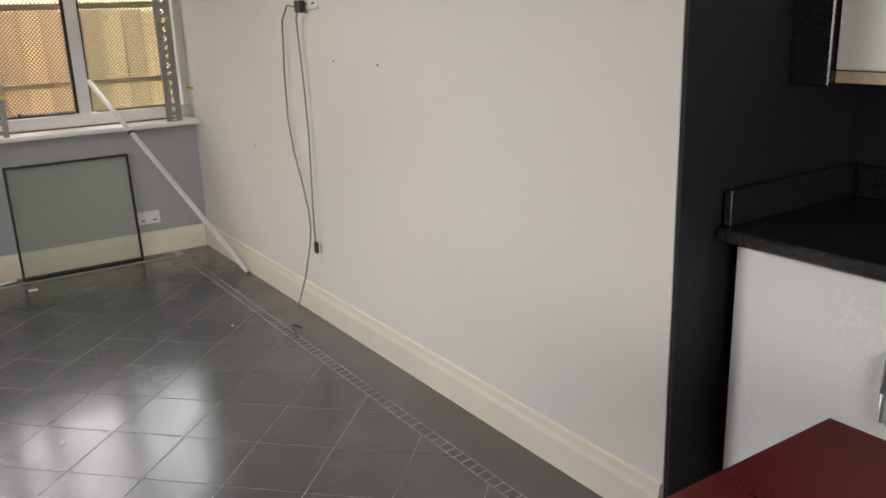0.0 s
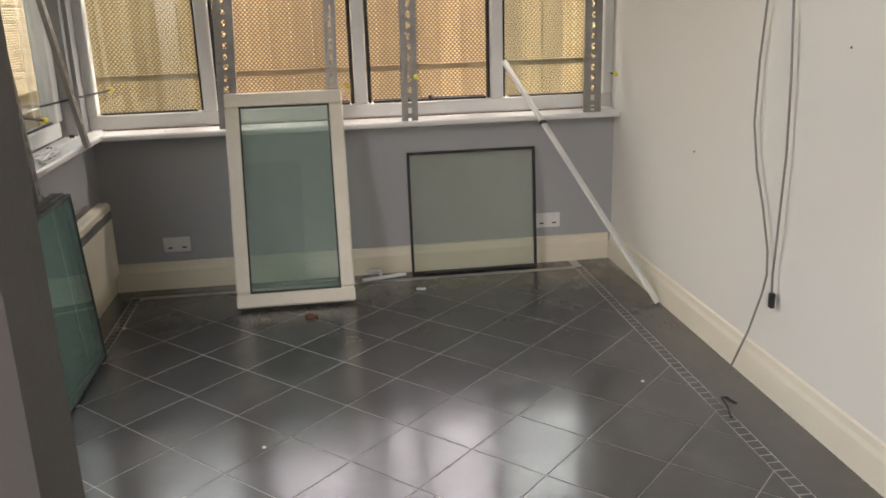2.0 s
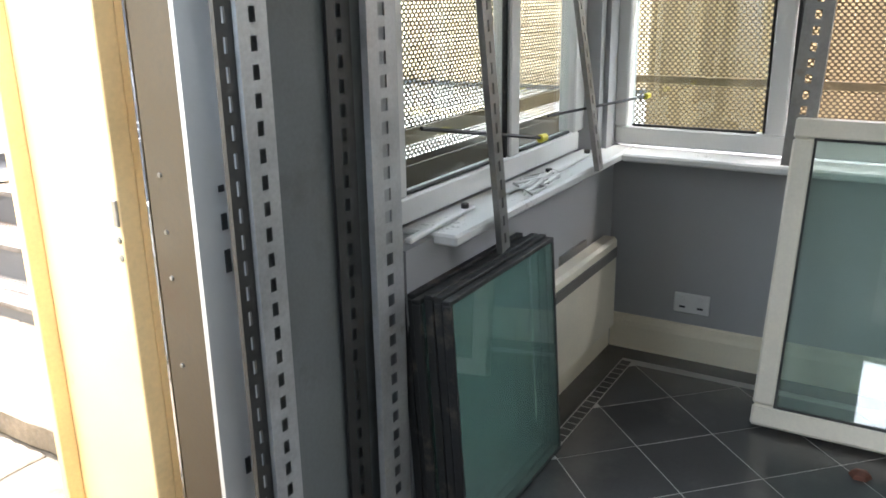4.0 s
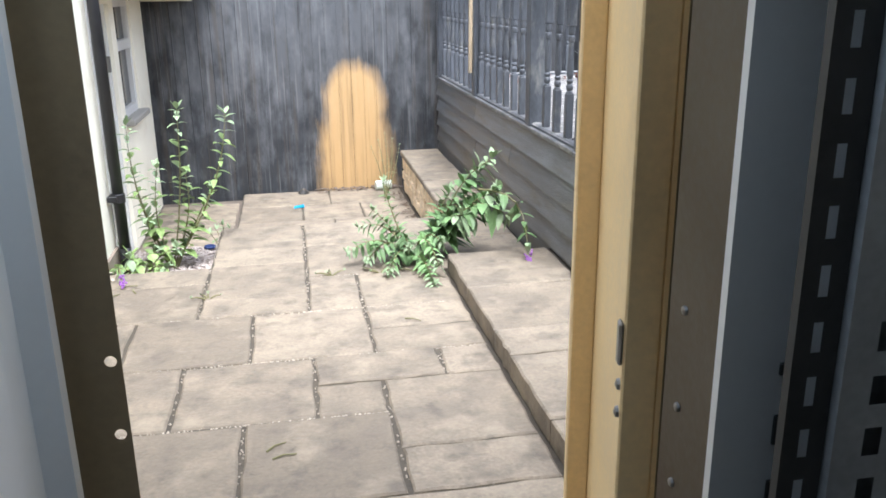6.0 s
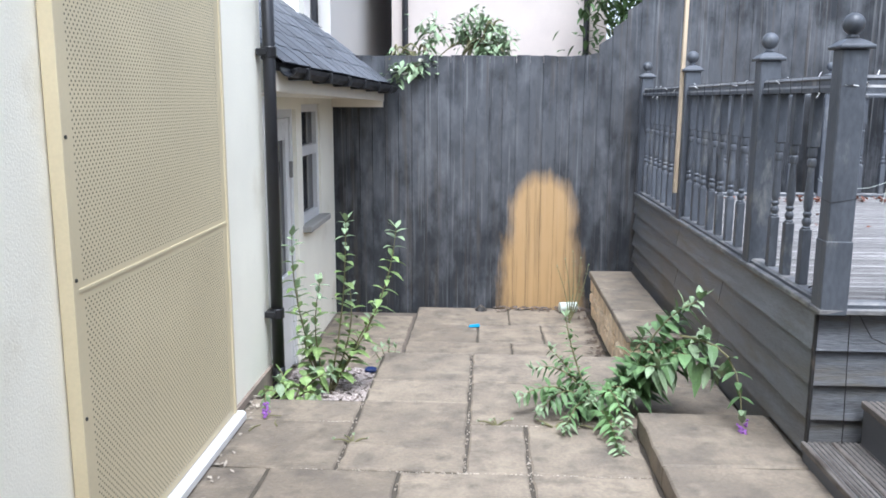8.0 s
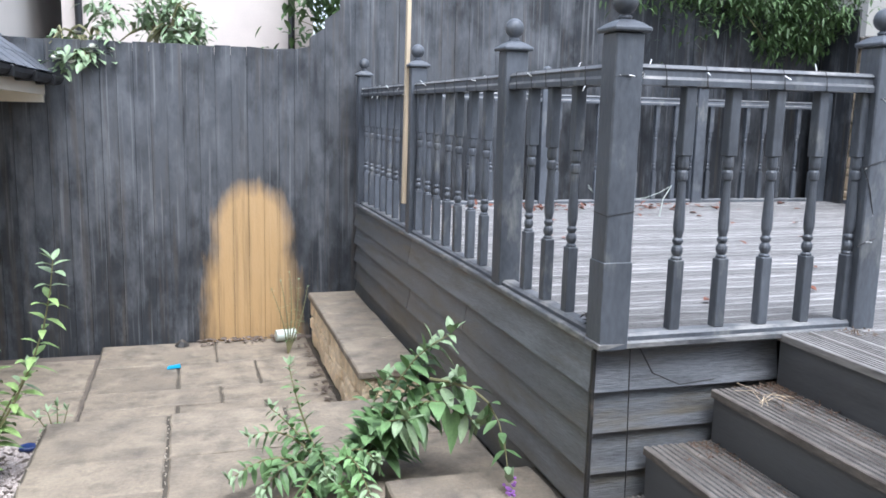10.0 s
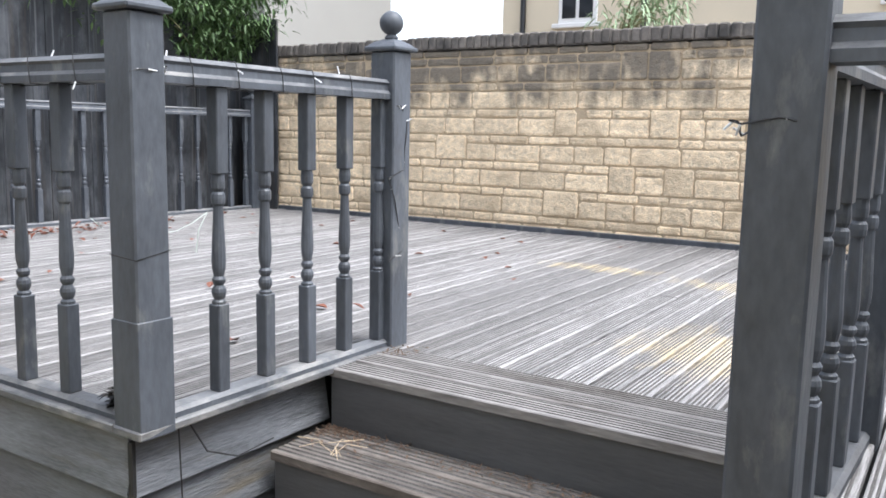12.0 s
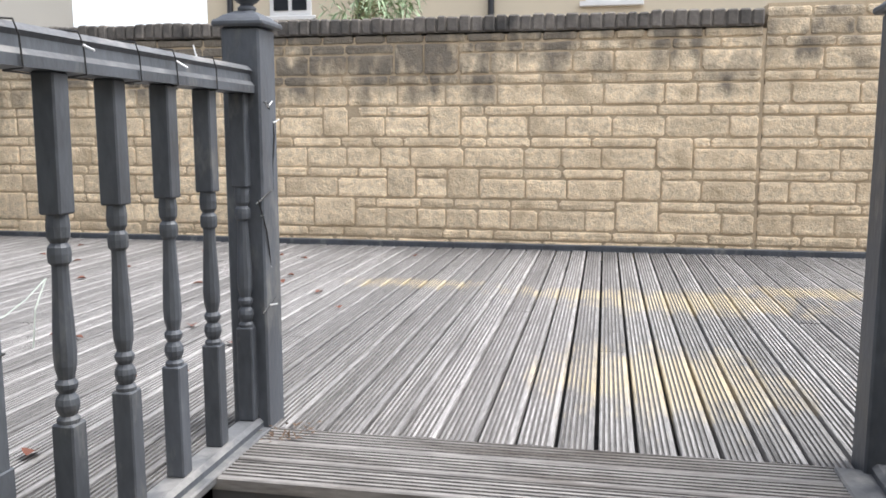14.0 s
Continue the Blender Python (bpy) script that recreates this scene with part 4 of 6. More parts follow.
# ---- downpipe ----
pipe = thing("downpipe", "black plastic downpipe with clips on the house corner", "downpipe", at=(HX + 0.065, 5.78, -0.16))
part("pipe", lathe(bmesh.new(), [(0.034, 0), (0.034, 3.4)], 16), BLACK, pipe, smooth=True)
part("foot", tube(bmesh.new(), [(0, 0, 0.2), (0, 0, 0.07), (0.03, -0.02, 0.0), (0.07, -0.05, -0.03)], 0.037, 12), BLACK, pipe, smooth=True)
for z in (0.52, 1.98, 3.0):
    clip = part("clip", lathe(bmesh.new(), [(0.038, z - 0.03), (0.041, z - 0.025), (0.041, z + 0.025), (0.038, z + 0.03)], 16), BLACK, pipe)
    part("bracket", boxed(-0.06, 0.0, -0.05, 0.05, z - 0.018, z + 0.018, bevel=0.004), BLACK, clip)
part("corner_trim", boxed(HX - 0.03, HX + 0.006, 5.855, 5.885, -0.3, 1.58), UPVC, ext)

# ---- plants ----


def leaf_into(bm, base, direction, length, width, droop=0.3, fold=0.25):
    """A pointed leaf with a folded midrib and a drooping tip."""
    d = Vector(direction).normalized()
    side = d.cross(Vector((0, 0, 1)))
    if side.length < 0.05:
        side = Vector((1, 0, 0))
    side.normalize()
    up = side.cross(d).normalized()
    rows = []
    for t, w in ((0.0, 0.08), (0.25, 0.8), (0.5, 1.0), (0.78, 0.6), (1.0, 0.03)):
        c = Vector(base) + d * (length * t) - Vector((0, 0, 1)) * (droop * length * t * t)
        lift = up * (fold * width * w)
        rows.append((bm.verts.new(c - side * (width * w) + lift), bm.verts.new(c), bm.verts.new(c + side * (width * w) + lift)))
    for a, b in zip(rows, rows[1:]):
        bm.faces.new((a[0], a[1], b[1], b[0]))
        bm.faces.new((a[1], a[2], b[2], b[1]))


def shrub(name, label, at, stems, seed, leaf_len=0.1, leaf_w=0.017, gap=0.045, flower=False, tip=LEAFP, leafmat=LEAF):
    """Stems given as lists of points from the base; opposite pairs of leaves along each."""
    rnd = random.Random(seed)
    p = thing(name, label, "plant", at=at)
    for pts in stems:
        pts = [Vector(q) for q in pts]
        part("stem", tube(bmesh.new(), pts, 0.0065, 6, 0.35), STEM, p)
        bm, young = bmesh.new(), bmesh.new()
        seg = [(b - a).length for a, b in zip(pts, pts[1:])]
        total, s, turn = sum(seg), 0.1, rnd.uniform(0, 6)
        while s < total:
            q, acc = None, s
            for i, L in enumerate(seg):
                if acc <= L or i == len(seg) - 1:
                    q, along = pts[i].lerp(pts[i + 1], min(1, acc / L)), (pts[i + 1] - pts[i]).normalized()
                    break
                acc -= L
            f = s / total
            size = leaf_len * (1.15 - 0.55 * f) * rnd.uniform(0.75, 1.2)
            a = along.cross(Vector((0.3, 0.2, 0.93)))
            a = a.normalized() if a.length > 0.05 else Vector((1, 0, 0))
            b = along.cross(a)
            for sgn in (0, math.pi):
                out = (a * math.cos(turn + sgn) + b * math.sin(turn + sgn)) + along * rnd.uniform(0.25, 0.7)
                leaf_into(young if f > 0.85 else bm, q, out, size, leaf_w * size / leaf_len * rnd.uniform(0.85, 1.2), rnd.uniform(0.15, 0.6))
            turn += math.pi / 2 + rnd.uniform(-0.4, 0.4)
            s += gap * rnd.uniform(0.7, 1.3) * (1.1 - 0.5 * f)
        for _ in range(4):
            leaf_into(young, pts[-1], Vector((rnd.uniform(-1, 1), rnd.uniform(-1, 1), rnd.uniform(0.6, 1.4))), leaf_len * 0.6, leaf_w * 0.6, 0.1)
        part("leaves", bm, leafmat, p)
        part("young_leaves", young, tip, p)
        if flower:
            fb = bmesh.new()
            for k in range(26):
                c = pts[-1] + (pts[-1] - pts[-2]).normalized() * (0.003 * k) + Vector([rnd.gauss(0, 0.012 * (1 - k / 40)) for _ in range(3)])
                bmesh.ops.create_icosphere(fb, subdivisions=1, radius=0.007, matrix=Matrix.Translation(c))
            part("flower_spike", fb, PURPLE, p, "purple flower spike")
    return p


def arc(a, b, bend, n=6):
    a, b, bend = Vector(a), Vector(b), Vector(bend)
    return [a.lerp(b, k / n) + bend * math.sin(math.pi * k / n) for k in range(n + 1)]


shrub("buddleia", "tall self-seeded buddleia growing from the gravel", (-0.28, 5.95, -0.18),
      [arc((0, 0, 0), (0.13, -0.05, 1.06), (0.03, 0, 0)), arc((0, 0.02, 0), (0.42, -0.04, 1.02), (0.1, 0, 0.05)),
       arc((-0.02, 0, 0), (-0.17, -0.12, 0.98), (-0.06, 0, 0.05)), arc((0, 0, 0), (-0.2, 0.1, 0.62), (-0.05, 0, 0.06)),
       arc((0.02, 0, 0), (0.28, 0.1, 0.5), (0.03, 0, 0.08)), arc((0, 0, 0), (-0.1, -0.15, 0.42), (-0.05, 0, 0.04)),
       arc((0, 0, 0), (0.12, 0.12, 0.62), (0.06, 0, 0.04)), arc((0, 0, 0), (-0.02, -0.1, 0.7), (-0.05, 0, 0.02))], 21, leaf_len=0.13, leaf_w=0.027, gap=0.07, leafmat=LEAFY)
shrub("buddleia", "low leafy weed at the foot of the downpipe", (-0.42, 5.62, -0.14),
      [arc((0, 0, 0), (0.22 * math.cos(a), 0.2 * math.sin(a), 0.16 + 0.05 * math.sin(3 * a)), (0, 0, 0.05)) for a in (0.2, 1.2, 2.2, 3.6, 4.6, 5.6)], 22, leaf_len=0.1, leaf_w=0.03, gap=0.05, leafmat=LEAFY)
shrub("buddleia", "fallen buddleia shoot with a purple flower by the wall", (-0.5, 5.25, 0.0),
      [arc((0, 0.1, 0), (0.06, -0.12, 0.05), (0, 0, 0.05))], 23, leaf_len=0.05, leaf_w=0.009, gap=0.04, flower=True)
shrub("buddleia", "sprawling buddleia growing beside the raised strip", (1.3, 5.32, 0.0),
      [arc((0.05, 0, 0), (0.42, -0.05, 0.6), (-0.02, 0, 0.12)), arc((0.05, 0, 0), (0.36, 0.05, 0.5), (0.03, 0, 0.06)),
       arc((0.05, 0, 0.05), (0.3, -0.1, 0.26), (0, 0, 0.1)), arc((0.02, 0, 0), (0.18, 0.12, 0.36), (0, 0, 0.05)), arc((0, 0, 0.02), (0.2, -0.2, 0.3), (0, 0, 0.08)),
       arc((0.1, 0, 0.1), (0.48, -0.28, 0.28), (0, 0, 0.16)), arc((0.05, 0, 0), (0.44, -0.15, 0.42), (0, 0, 0.1))], 24, leaf_len=0.15, leaf_w=0.032, gap=0.037)
shrub("buddleia", "tangle of small-leaved buddleia shoots on the paving", (1.22, 5.3, -0.01),
      [arc((0.02, 0, 0), (-0.32, 0.02, 0.22), (0, 0, 0.1)), arc((0, 0, 0), (-0.3, -0.2, 0.06), (0, 0, 0.12)), arc((0, 0, 0), (0.1, -0.4, 0.08), (0, 0, 0.15)),
       arc((0, 0, 0), (-0.14, 0.16, 0.46), (-0.03, 0, 0.05)), arc((0, 0, 0), (-0.05, -0.3, 0.16), (-0.03, 0, 0.12)), arc((0, 0, 0), (-0.4, -0.1, 0.1), (0, 0, 0.1)),
       arc((0, 0, 0), (-0.22, 0.1, 0.3), (0, 0, 0.04)), arc((0, 0, 0), (0.16, -0.22, 0.16), (0, 0, 0.1)), arc((0, 0, 0), (0.05, -0.55, 0.02), (0, 0, 0.08)),
       arc((0, 0, 0), (-0.18, -0.34, 0.03), (0, 0, 0.1))], 28, leaf_len=0.085, leaf_w=0.016, gap=0.028)
shrub("buddleia", "drooping buddleia shoot with a purple flower over the strip", (1.72, 5.12, 0.11),
      [arc((-0.1, 0.1, 0.32), (0.1, -0.3, 0.03), (0.08, 0, 0.1))], 25, leaf_len=0.12, leaf_w=0.026, gap=0.09, flower=True)
shrub("buddleia", "small weed seedling on the lower path", (-0.03, 6.9, -0.425),
      [arc((0, 0, 0), (0.05 * k - 0.1, 0.04, 0.26 - 0.03 * abs(k - 2)), (0, 0, 0.02)) for k in range(4)], 26, leaf_len=0.1, leaf_w=0.014, gap=0.06)
for (x, y, s) in ((1.0, 5.07, 31), (0.72, 5.08, 32), (0.05, 4.83, 33), (-0.5, 3.95, 34), (1.2, 5.06, 35)):
    shrub("weed", "tiny green weed in a paving joint", (x, y, -0.012),
          [arc((0, 0, 0), (0.09 * math.cos(a + s), 0.03 * math.sin(a * 2 + s), 0.03), (0, 0, 0.012), 3) for a in (0, 1.3, 2.7, 4.0)], s, leaf_len=0.03, leaf_w=0.007, gap=0.02)
shrub("weed", "spindly dry weed in front of the fence", (1.4, 8.35, -0.36),
      [arc((0, 0, 0), (0.07 * k - 0.12, 0.02 * k, 0.62 - 0.06 * abs(k - 2)), (0.02, 0, 0)) for k in range(5)], 37, leaf_len=0.04, leaf_w=0.004, gap=0.05)


def foliage(name, label, centre, radii, count, seed, leafmat, blossoms=0, length=0.1, width=0.02, root=0.0):
    """A ragged bank of leaves hung on thin branches."""
    rnd = random.Random(seed)
    t = thing(name, label, "tree", at=centre)
    tr = bmesh.new()
    for _ in range(12):
        e = Vector((rnd.uniform(-1, 1) * radii[0], rnd.uniform(-1, 1) * radii[1], rnd.uniform(-1, 0.8) * radii[2]))
        tube(tr, arc((rnd.uniform(-0.2, 0.2), radii[1] * 0.6 + root, -radii[2] * (0.2 if root else 1)), e, (0, 0, 0.15), 5), 0.016, 5, 0.3)
    tagged(part("branchwork", tr, STEM, t), kind="stuff")
    bm = bmesh.new()
    clumps = [(Vector((rnd.uniform(-1, 1) * radii[0], rnd.uniform(-1, 1) * radii[1], rnd.uniform(-1, 1) * radii[2])), rnd.uniform(0.3, 0.6) * min(radii)) for _ in range(max(6, count // 60))]
    clumps = [c for c in clumps if (c[0].x / radii[0]) ** 2 + (c[0].z / radii[2]) ** 2 < 1.1]
    for _ in range(count):
        c, r = rnd.choice(clumps)
        q = c + Vector([rnd.gauss(0, r) for _ in range(3)])
        leaf_into(bm, q, (rnd.uniform(-1, 1), rnd.uniform(-1, 1), rnd.uniform(-0.8, 0.5)), length * rnd.uniform(0.7, 1.3), width * rnd.uniform(0.7, 1.3), 0.4)
    part("crown", bm, leafmat, t)
    if blossoms:
        bb = bmesh.new()
        for _ in range(blossoms):
            c, r = rnd.choice(clumps)
            q = c + Vector([rnd.gauss(0, r) for _ in range(3)])
            for _k in range(5):
                leaf_into(bb, q, (rnd.uniform(-1, 1), rnd.uniform(-1, 1), rnd.uniform(0, 1)), 0.05, 0.024, 0.1)
        part("blossom", bb, BLOSSOM, t, "white blossom")
    part("trunk", tube(bmesh.new(), [(0, radii[1] * 0.6 + root, -centre[2] - 0.5), (0.05, radii[1] * 0.6 + root, -radii[2] * (0.1 if root else 1))], 0.05, 8, 0.6), STEM, t)
    return t


foliage("climber", "white-flowered climbing shrub over the fence top", (0.52, 9.2, 2.2), (0.4, 0.15, 0.26), 520, 41, LEAFP, 26, 0.09, 0.02)
foliage("climber", "white-flowered climbing shrub over the fence top", (-0.05, 8.9, 1.9), (0.2, 0.1, 0.13), 300, 42, LEAFP, 22, 0.09, 0.022, root=0.3)
foliage("tree", "dark green leafy tree beyond the fence", (2.9, 12.5, 2.9), (0.9, 0.5, 1.1), 2600, 43, LEAFD, 0, 0.12, 0.035)
foliage("tree", "dark green tree overhanging the tall fence", (5.55, 8.8, 2.86), (1.2, 0.32, 0.4), 8500, 44, LEAFD, 0, 0.075, 0.011, root=0.5)
foliage("tree", "dark green tree overhanging the tall fence", (5.95, 8.6, 2.42), (0.6, 0.18, 0.26), 2200, 45, LEAFD, 0, 0.075, 0.01, root=0.75)
foliage("tree", "pale green sprigs of a tree above the fence corner", (6.75, 9.2, 2.85), (0.3, 0.2, 0.2), 220, 47, LEAFP, 0, 0.1, 0.016, root=0.2)
foliage("shrub", "pale green shrub top showing over the stone wall", (10.0, 6.2, 2.9), (0.55, 0.3, 0.35), 700, 46, LEAFP, 0, 0.12, 0.012)

# ---- neighbouring houses ----


def house(name, label, x0, x1, y0, y1, z1, material, windows, pipes=(), face="y"):
    h = thing(name, label, "house")
    part("wall", boxed(x0, x1, y0, y1, -0.47, z1), material, h)
    r = bmesh.new()
    mid = (y0 + y1) / 2
    prism(r, [(y0 - 0.35, z1), (y1 + 0.35, z1), (mid, z1 + 2.2)], "x", x0 - 0.2, x1 + 0.2)
    part("roof", r, SLATE, h)
    for a, b, z, t in windows:
        if face == "y":
            w = part("window", boxed(a, b, y0 - 0.02, y0 + 0.05, z, t, bevel=0.01), UPVC, h)
            part("pane", boxed(a + 0.07, (a + b) / 2 - 0.03, y0 - 0.03, y0 - 0.021, z + 0.08, t - 0.07), DARKGLASS, w)
            part("pane", boxed((a + b) / 2 + 0.03, b - 0.07, y0 - 0.03, y0 - 0.021, z + 0.08, t - 0.07), DARKGLASS, w)
            part("sill", boxed(a - 0.08, b + 0.08, y0 - 0.09, y0 - 0.022, z - 0.07, z, bevel=0.01), UPVC, w)
        else:
            w = part("window", boxed(x0 - 0.02, x0 + 0.05, a, b, z, t, bevel=0.01), UPVC, h)
            part("pane", boxed(x0 - 0.03, x0 - 0.021, a + 0.07, (a + b) / 2 - 0.03, z + 0.08, t - 0.07), DARKGLASS, w)
            part("pane", boxed(x0 - 0.03, x0 - 0.021, (a + b) / 2 + 0.03, b - 0.07, z + 0.08, t - 0.07), DARKGLASS, w)
            part("sill", boxed(x0 - 0.09, x0 - 0.022, a - 0.08, b + 0.08, z - 0.07, z, bevel=0.01), UPVC, w)
    for u in pipes:
        q = lathe(bmesh.new(), [(0.045, -0.47), (0.045, z1)], 10)
        part("downpipe", q, BLACK, h).matrix_basis = pose(u, y0 - 0.06, 0) if face == "y" else pose(x0 - 0.06, u, 0)
    return h


house("house", "pale rendered neighbouring house beyond the fence", -0.75, 2.35, 13.6, 20, 5.2, PINK_BRICK, [(0.5, 1.25, 3.35, 4.6)], (-0.55, 2.05))
house("house", "white rendered neighbouring house with upper windows", -6.5, -1.2, 11.2, 19, 5.6, PALE_RENDER, [(-2.1, -1.55, 2.9, 4.1)], (-1.38,))
house("house", "long beige rendered house behind the stone wall", 13.0, 20.0, 0.0, 9.6, 5.5, BEIGE_RENDER, [(7.95, 8.6, 3.22, 4.4), (3.3, 4.0, 3.3, 4.5)], (7.2, 9.2, 5.3), face="x")
house("house", "white rendered house beyond the garden corner", 9.5, 12.5, 11.5, 18.0, 5.5, WHITE_RENDER, [], ())

# ---- small things on the posts and steps ----
part("split_line", boxed(-0.0515, 0.0515, -0.0515, 0.0515, -0.001, 0.001), DARKEDGE, posts[0], "dark split line").matrix_basis = pose(0, 0, 0.465, 4, -9)
part("base_sleeve", boxed(-0.0525, 0.0525, -0.0525, 0.0525, 0, 0.3, bevel=0.002), PAINT, posts[0])
clump = thing("leaf_clump", "black rotted leaf clump at the post foot", "debris", at=(2.05, 4.68, DZ + 0.03))
bm = bmesh.new()
rnd = random.Random(9)
for _ in range(40):
    leaf_into(bm, (rnd.gauss(0, 0.012), rnd.gauss(0, 0.014), abs(rnd.gauss(0.015, 0.012))), (rnd.uniform(-1, 1), rnd.uniform(-1, 1), rnd.uniform(-0.3, 1)), 0.035, 0.012, 0.2)
part("rotted_leaves", bm, DARKEDGE, clump)
thread = thing("thread_scrap", "pale dusty threads strung between post and baluster", "thread", at=(2.1, 4.56, 1.23))
part("strand", tube(bmesh.new(), [(0, 0, 0), (0.06, 0, 0.004), (0.11, 0, 0.02), (0.16, 0, 0.045)], 0.0012, 4), TIN, thread)
part("strand", tube(bmesh.new(), [(0.16, 0, 0.045), (0.13, 0, 0.0), (0.12, 0, -0.06)], 0.0016, 4), TIN, thread)
part("strand", tube(bmesh.new(), [(-0.1, 0.1, 0.03), (-0.06, 0.14, 0.01), (-0.05, 0.2, 0.03)], 0.0012, 4), TIN, thread)
stalks = thing("dry_stalks", "pale dry stalks caught on the step", "debris", at=(2.56, 4.38, 0.558))
for k in range(7):
    a = rnd.uniform(0, 6.28)
    part("stalk", tube(bmesh.new(), [(rnd.uniform(-0.04, 0.04), rnd.uniform(-0.06, 0.06), 0), (0.03 * math.cos(a), 0.05 * math.sin(a), 0.025), (0.08 * math.cos(a), 0.12 * math.sin(a), rnd.uniform(0.0, 0.03))], 0.0012, 4), PINE, stalks)

# ---- litter on the ground ----


def litter(name, label, cat, at, bm, material, rz=0.0):
    t = thing(name, label, cat, at=at, rz=rz)
    part(name + "_body", bm, material, t)
    return t


litter("blue_scrap", "scrap of blue plastic on the lower patio", "litter", (0.56, 8.15, -0.357), ring_stack(bmesh.new(), [[(-0.05, -0.02, 0), (0.05, -0.025, 0), (0.06, 0.02, 0), (-0.03, 0.025, 0)], [(-0.04, -0.015, 0.02), (0.045, -0.02, 0.03), (0.05, 0.015, 0.02), (-0.03, 0.02, 0.012)]]), BLUE, 12)
can = litter("tin_can", "pale tin lying against the fence foot", "litter", (1.42, 8.7, -0.31), lathe(bmesh.new(), [(0.045, -0.08), (0.047, -0.075), (0.047, 0.075), (0.045, 0.08)], 16), TIN)
can.matrix_basis = pose(1.42, 8.7, -0.31, 0, 90, 8)
litter("dark_scrap", "crumpled dark scrap at the fence foot", "litter", (0.62, 8.72, -0.357), lathe(bmesh.new(), [(0.06, 0), (0.045, 0.02), (0.012, 0.05)], 7), DARKEDGE)
litter("blue_disc", "dark blue plastic lid on the gravel", "litter", (-0.08, 6.35, -0.165), lathe(bmesh.new(), [(0.04, 0), (0.04, 0.012), (0.036, 0.016)], 12), NAVY)
litter("white_chip", "white plastic chip on the paving", "litter", (-0.22, 3.62, 0.003), boxed(-0.045, 0.045, -0.012, 0.012, 0, 0.004), UPVC, 50)
for k, (x, y, rz) in enumerate(((1.08, 4.3, -30), (0.42, 3.2, 40), (0.45, 3.13, 15), (-0.45, 4.95, 70), (-0.4, 5.1, 20), (-0.36, 5.02, 110))):
    litter("twig", "short brown twig on the paving", "twig", (x, y, 0.006), tube(bmesh.new(), [(-0.04, 0, 0), (0, 0.006, 0.003), (0.045, -0.004, 0.0)], 0.004, 5, 0.6), STEM, rz)
rnd = random.Random(77)
bm = bmesh.new()
for k in range(215):
    x, y = (rnd.gauss(3.9, 0.8), rnd.gauss(8.35, 0.16)) if k < 170 else (rnd.uniform(2.6, 6.4), rnd.uniform(4.7, 8.4))
    if not (2.3 < x < 6.5 and y < 8.6):
        continue
    leaf_into(bm, (x, y, DZ + 0.006), (rnd.uniform(-1, 1), rnd.uniform(-1, 1), 0.15), rnd.uniform(0.03, 0.07), rnd.uniform(0.012, 0.024), 0.1, 0.5)
tagged(part("dead_leaves", bm, DEADLEAF), "drift of dead brown leaves on the deck", "leaves", kind="stuff")
bm = bmesh.new()
for k in range(800):
    i = rnd.choice((1, 1, 2))
    x0 = NOSE[i][0]
    xx = NOSE[i - 1][0] - abs(rnd.gauss(0, 0.06)) + 0.01
    yy = rnd.uniform(3.22, 4.53) if rnd.random() < 0.6 else 4.53 - abs(rnd.gauss(0, 0.12))
    leaf_into(bm, (max(xx, x0 + 0.02), yy, NOSE[i][1] + 0.004), (rnd.uniform(-1, 1), rnd.uniform(-1, 1), 0.2), rnd.uniform(0.006, 0.022), rnd.uniform(0.0018, 0.0045), 0.05, 0.4)
for k in range(45):
    leaf_into(bm, (3.0 + rnd.gauss(0, 0.05), 4.44 + rnd.gauss(0, 0.05), DZ + 0.008), (rnd.uniform(-1, 1), rnd.uniform(-1, 1), 0.2), rnd.uniform(0.008, 0.022), rnd.uniform(0.002, 0.0045), 0.05, 0.4)
tagged(part("step_debris", bm, mat("dry_debris", (0.11, 0.07, 0.045), 0.9, vary=0.5, scale=40)), "dry leaf crumbs gathered on the steps", "debris", kind="stuff")


# ---- yard doorway: inner white frame, brown steel frame, ochre security door ----
dframe = thing("door_frame_inner", "white plastic door frame with lock keeps", "door frame", kind="structure")
bm = bmesh.new()
prism(bm, [(0.965, 1.2), (1.08, 1.2), (1.08, 1.3), (1.0, 1.3), (1.0, 1.212), (0.965, 1.212)], "z", 0.055, 2.2)
jr = part("jamb", bm, UPVC, dframe)
bm = bmesh.new()
prism(bm, [(0.22, 1.1), (0.3, 1.1), (0.304, 1.19), (0.292, 1.2), (0.292, 1.27), (0.318, 1.28), (0.318, 1.3), (0.22, 1.3)], "z", 0.055, 2.2)
part("jamb", bm, UPVC, dframe)
part("architrave", boxed(0.0, 0.219, 1.096, 1.119, FZ, 2.2, bevel=0.004), UPVC, dframe)
part("head", boxed(0.3, 0.965, 1.2, 1.29, 2.12, 2.2, bevel=0.004), UPVC, dframe)
for z, h in ((1.12, 0.035), (1.035, 0.05), (1.19, 0.014), (0.55, 0.04), (1.65, 0.04)):
    part("lock_keep", boxed(1.03, 1.046, 1.196, 1.2, z - h / 2, z + h / 2, bevel=0.001), DARKEDGE, jr)
sframe = thing("door_frame_steel", "brown steel security frame with bolt holes", "door frame", kind="structure")


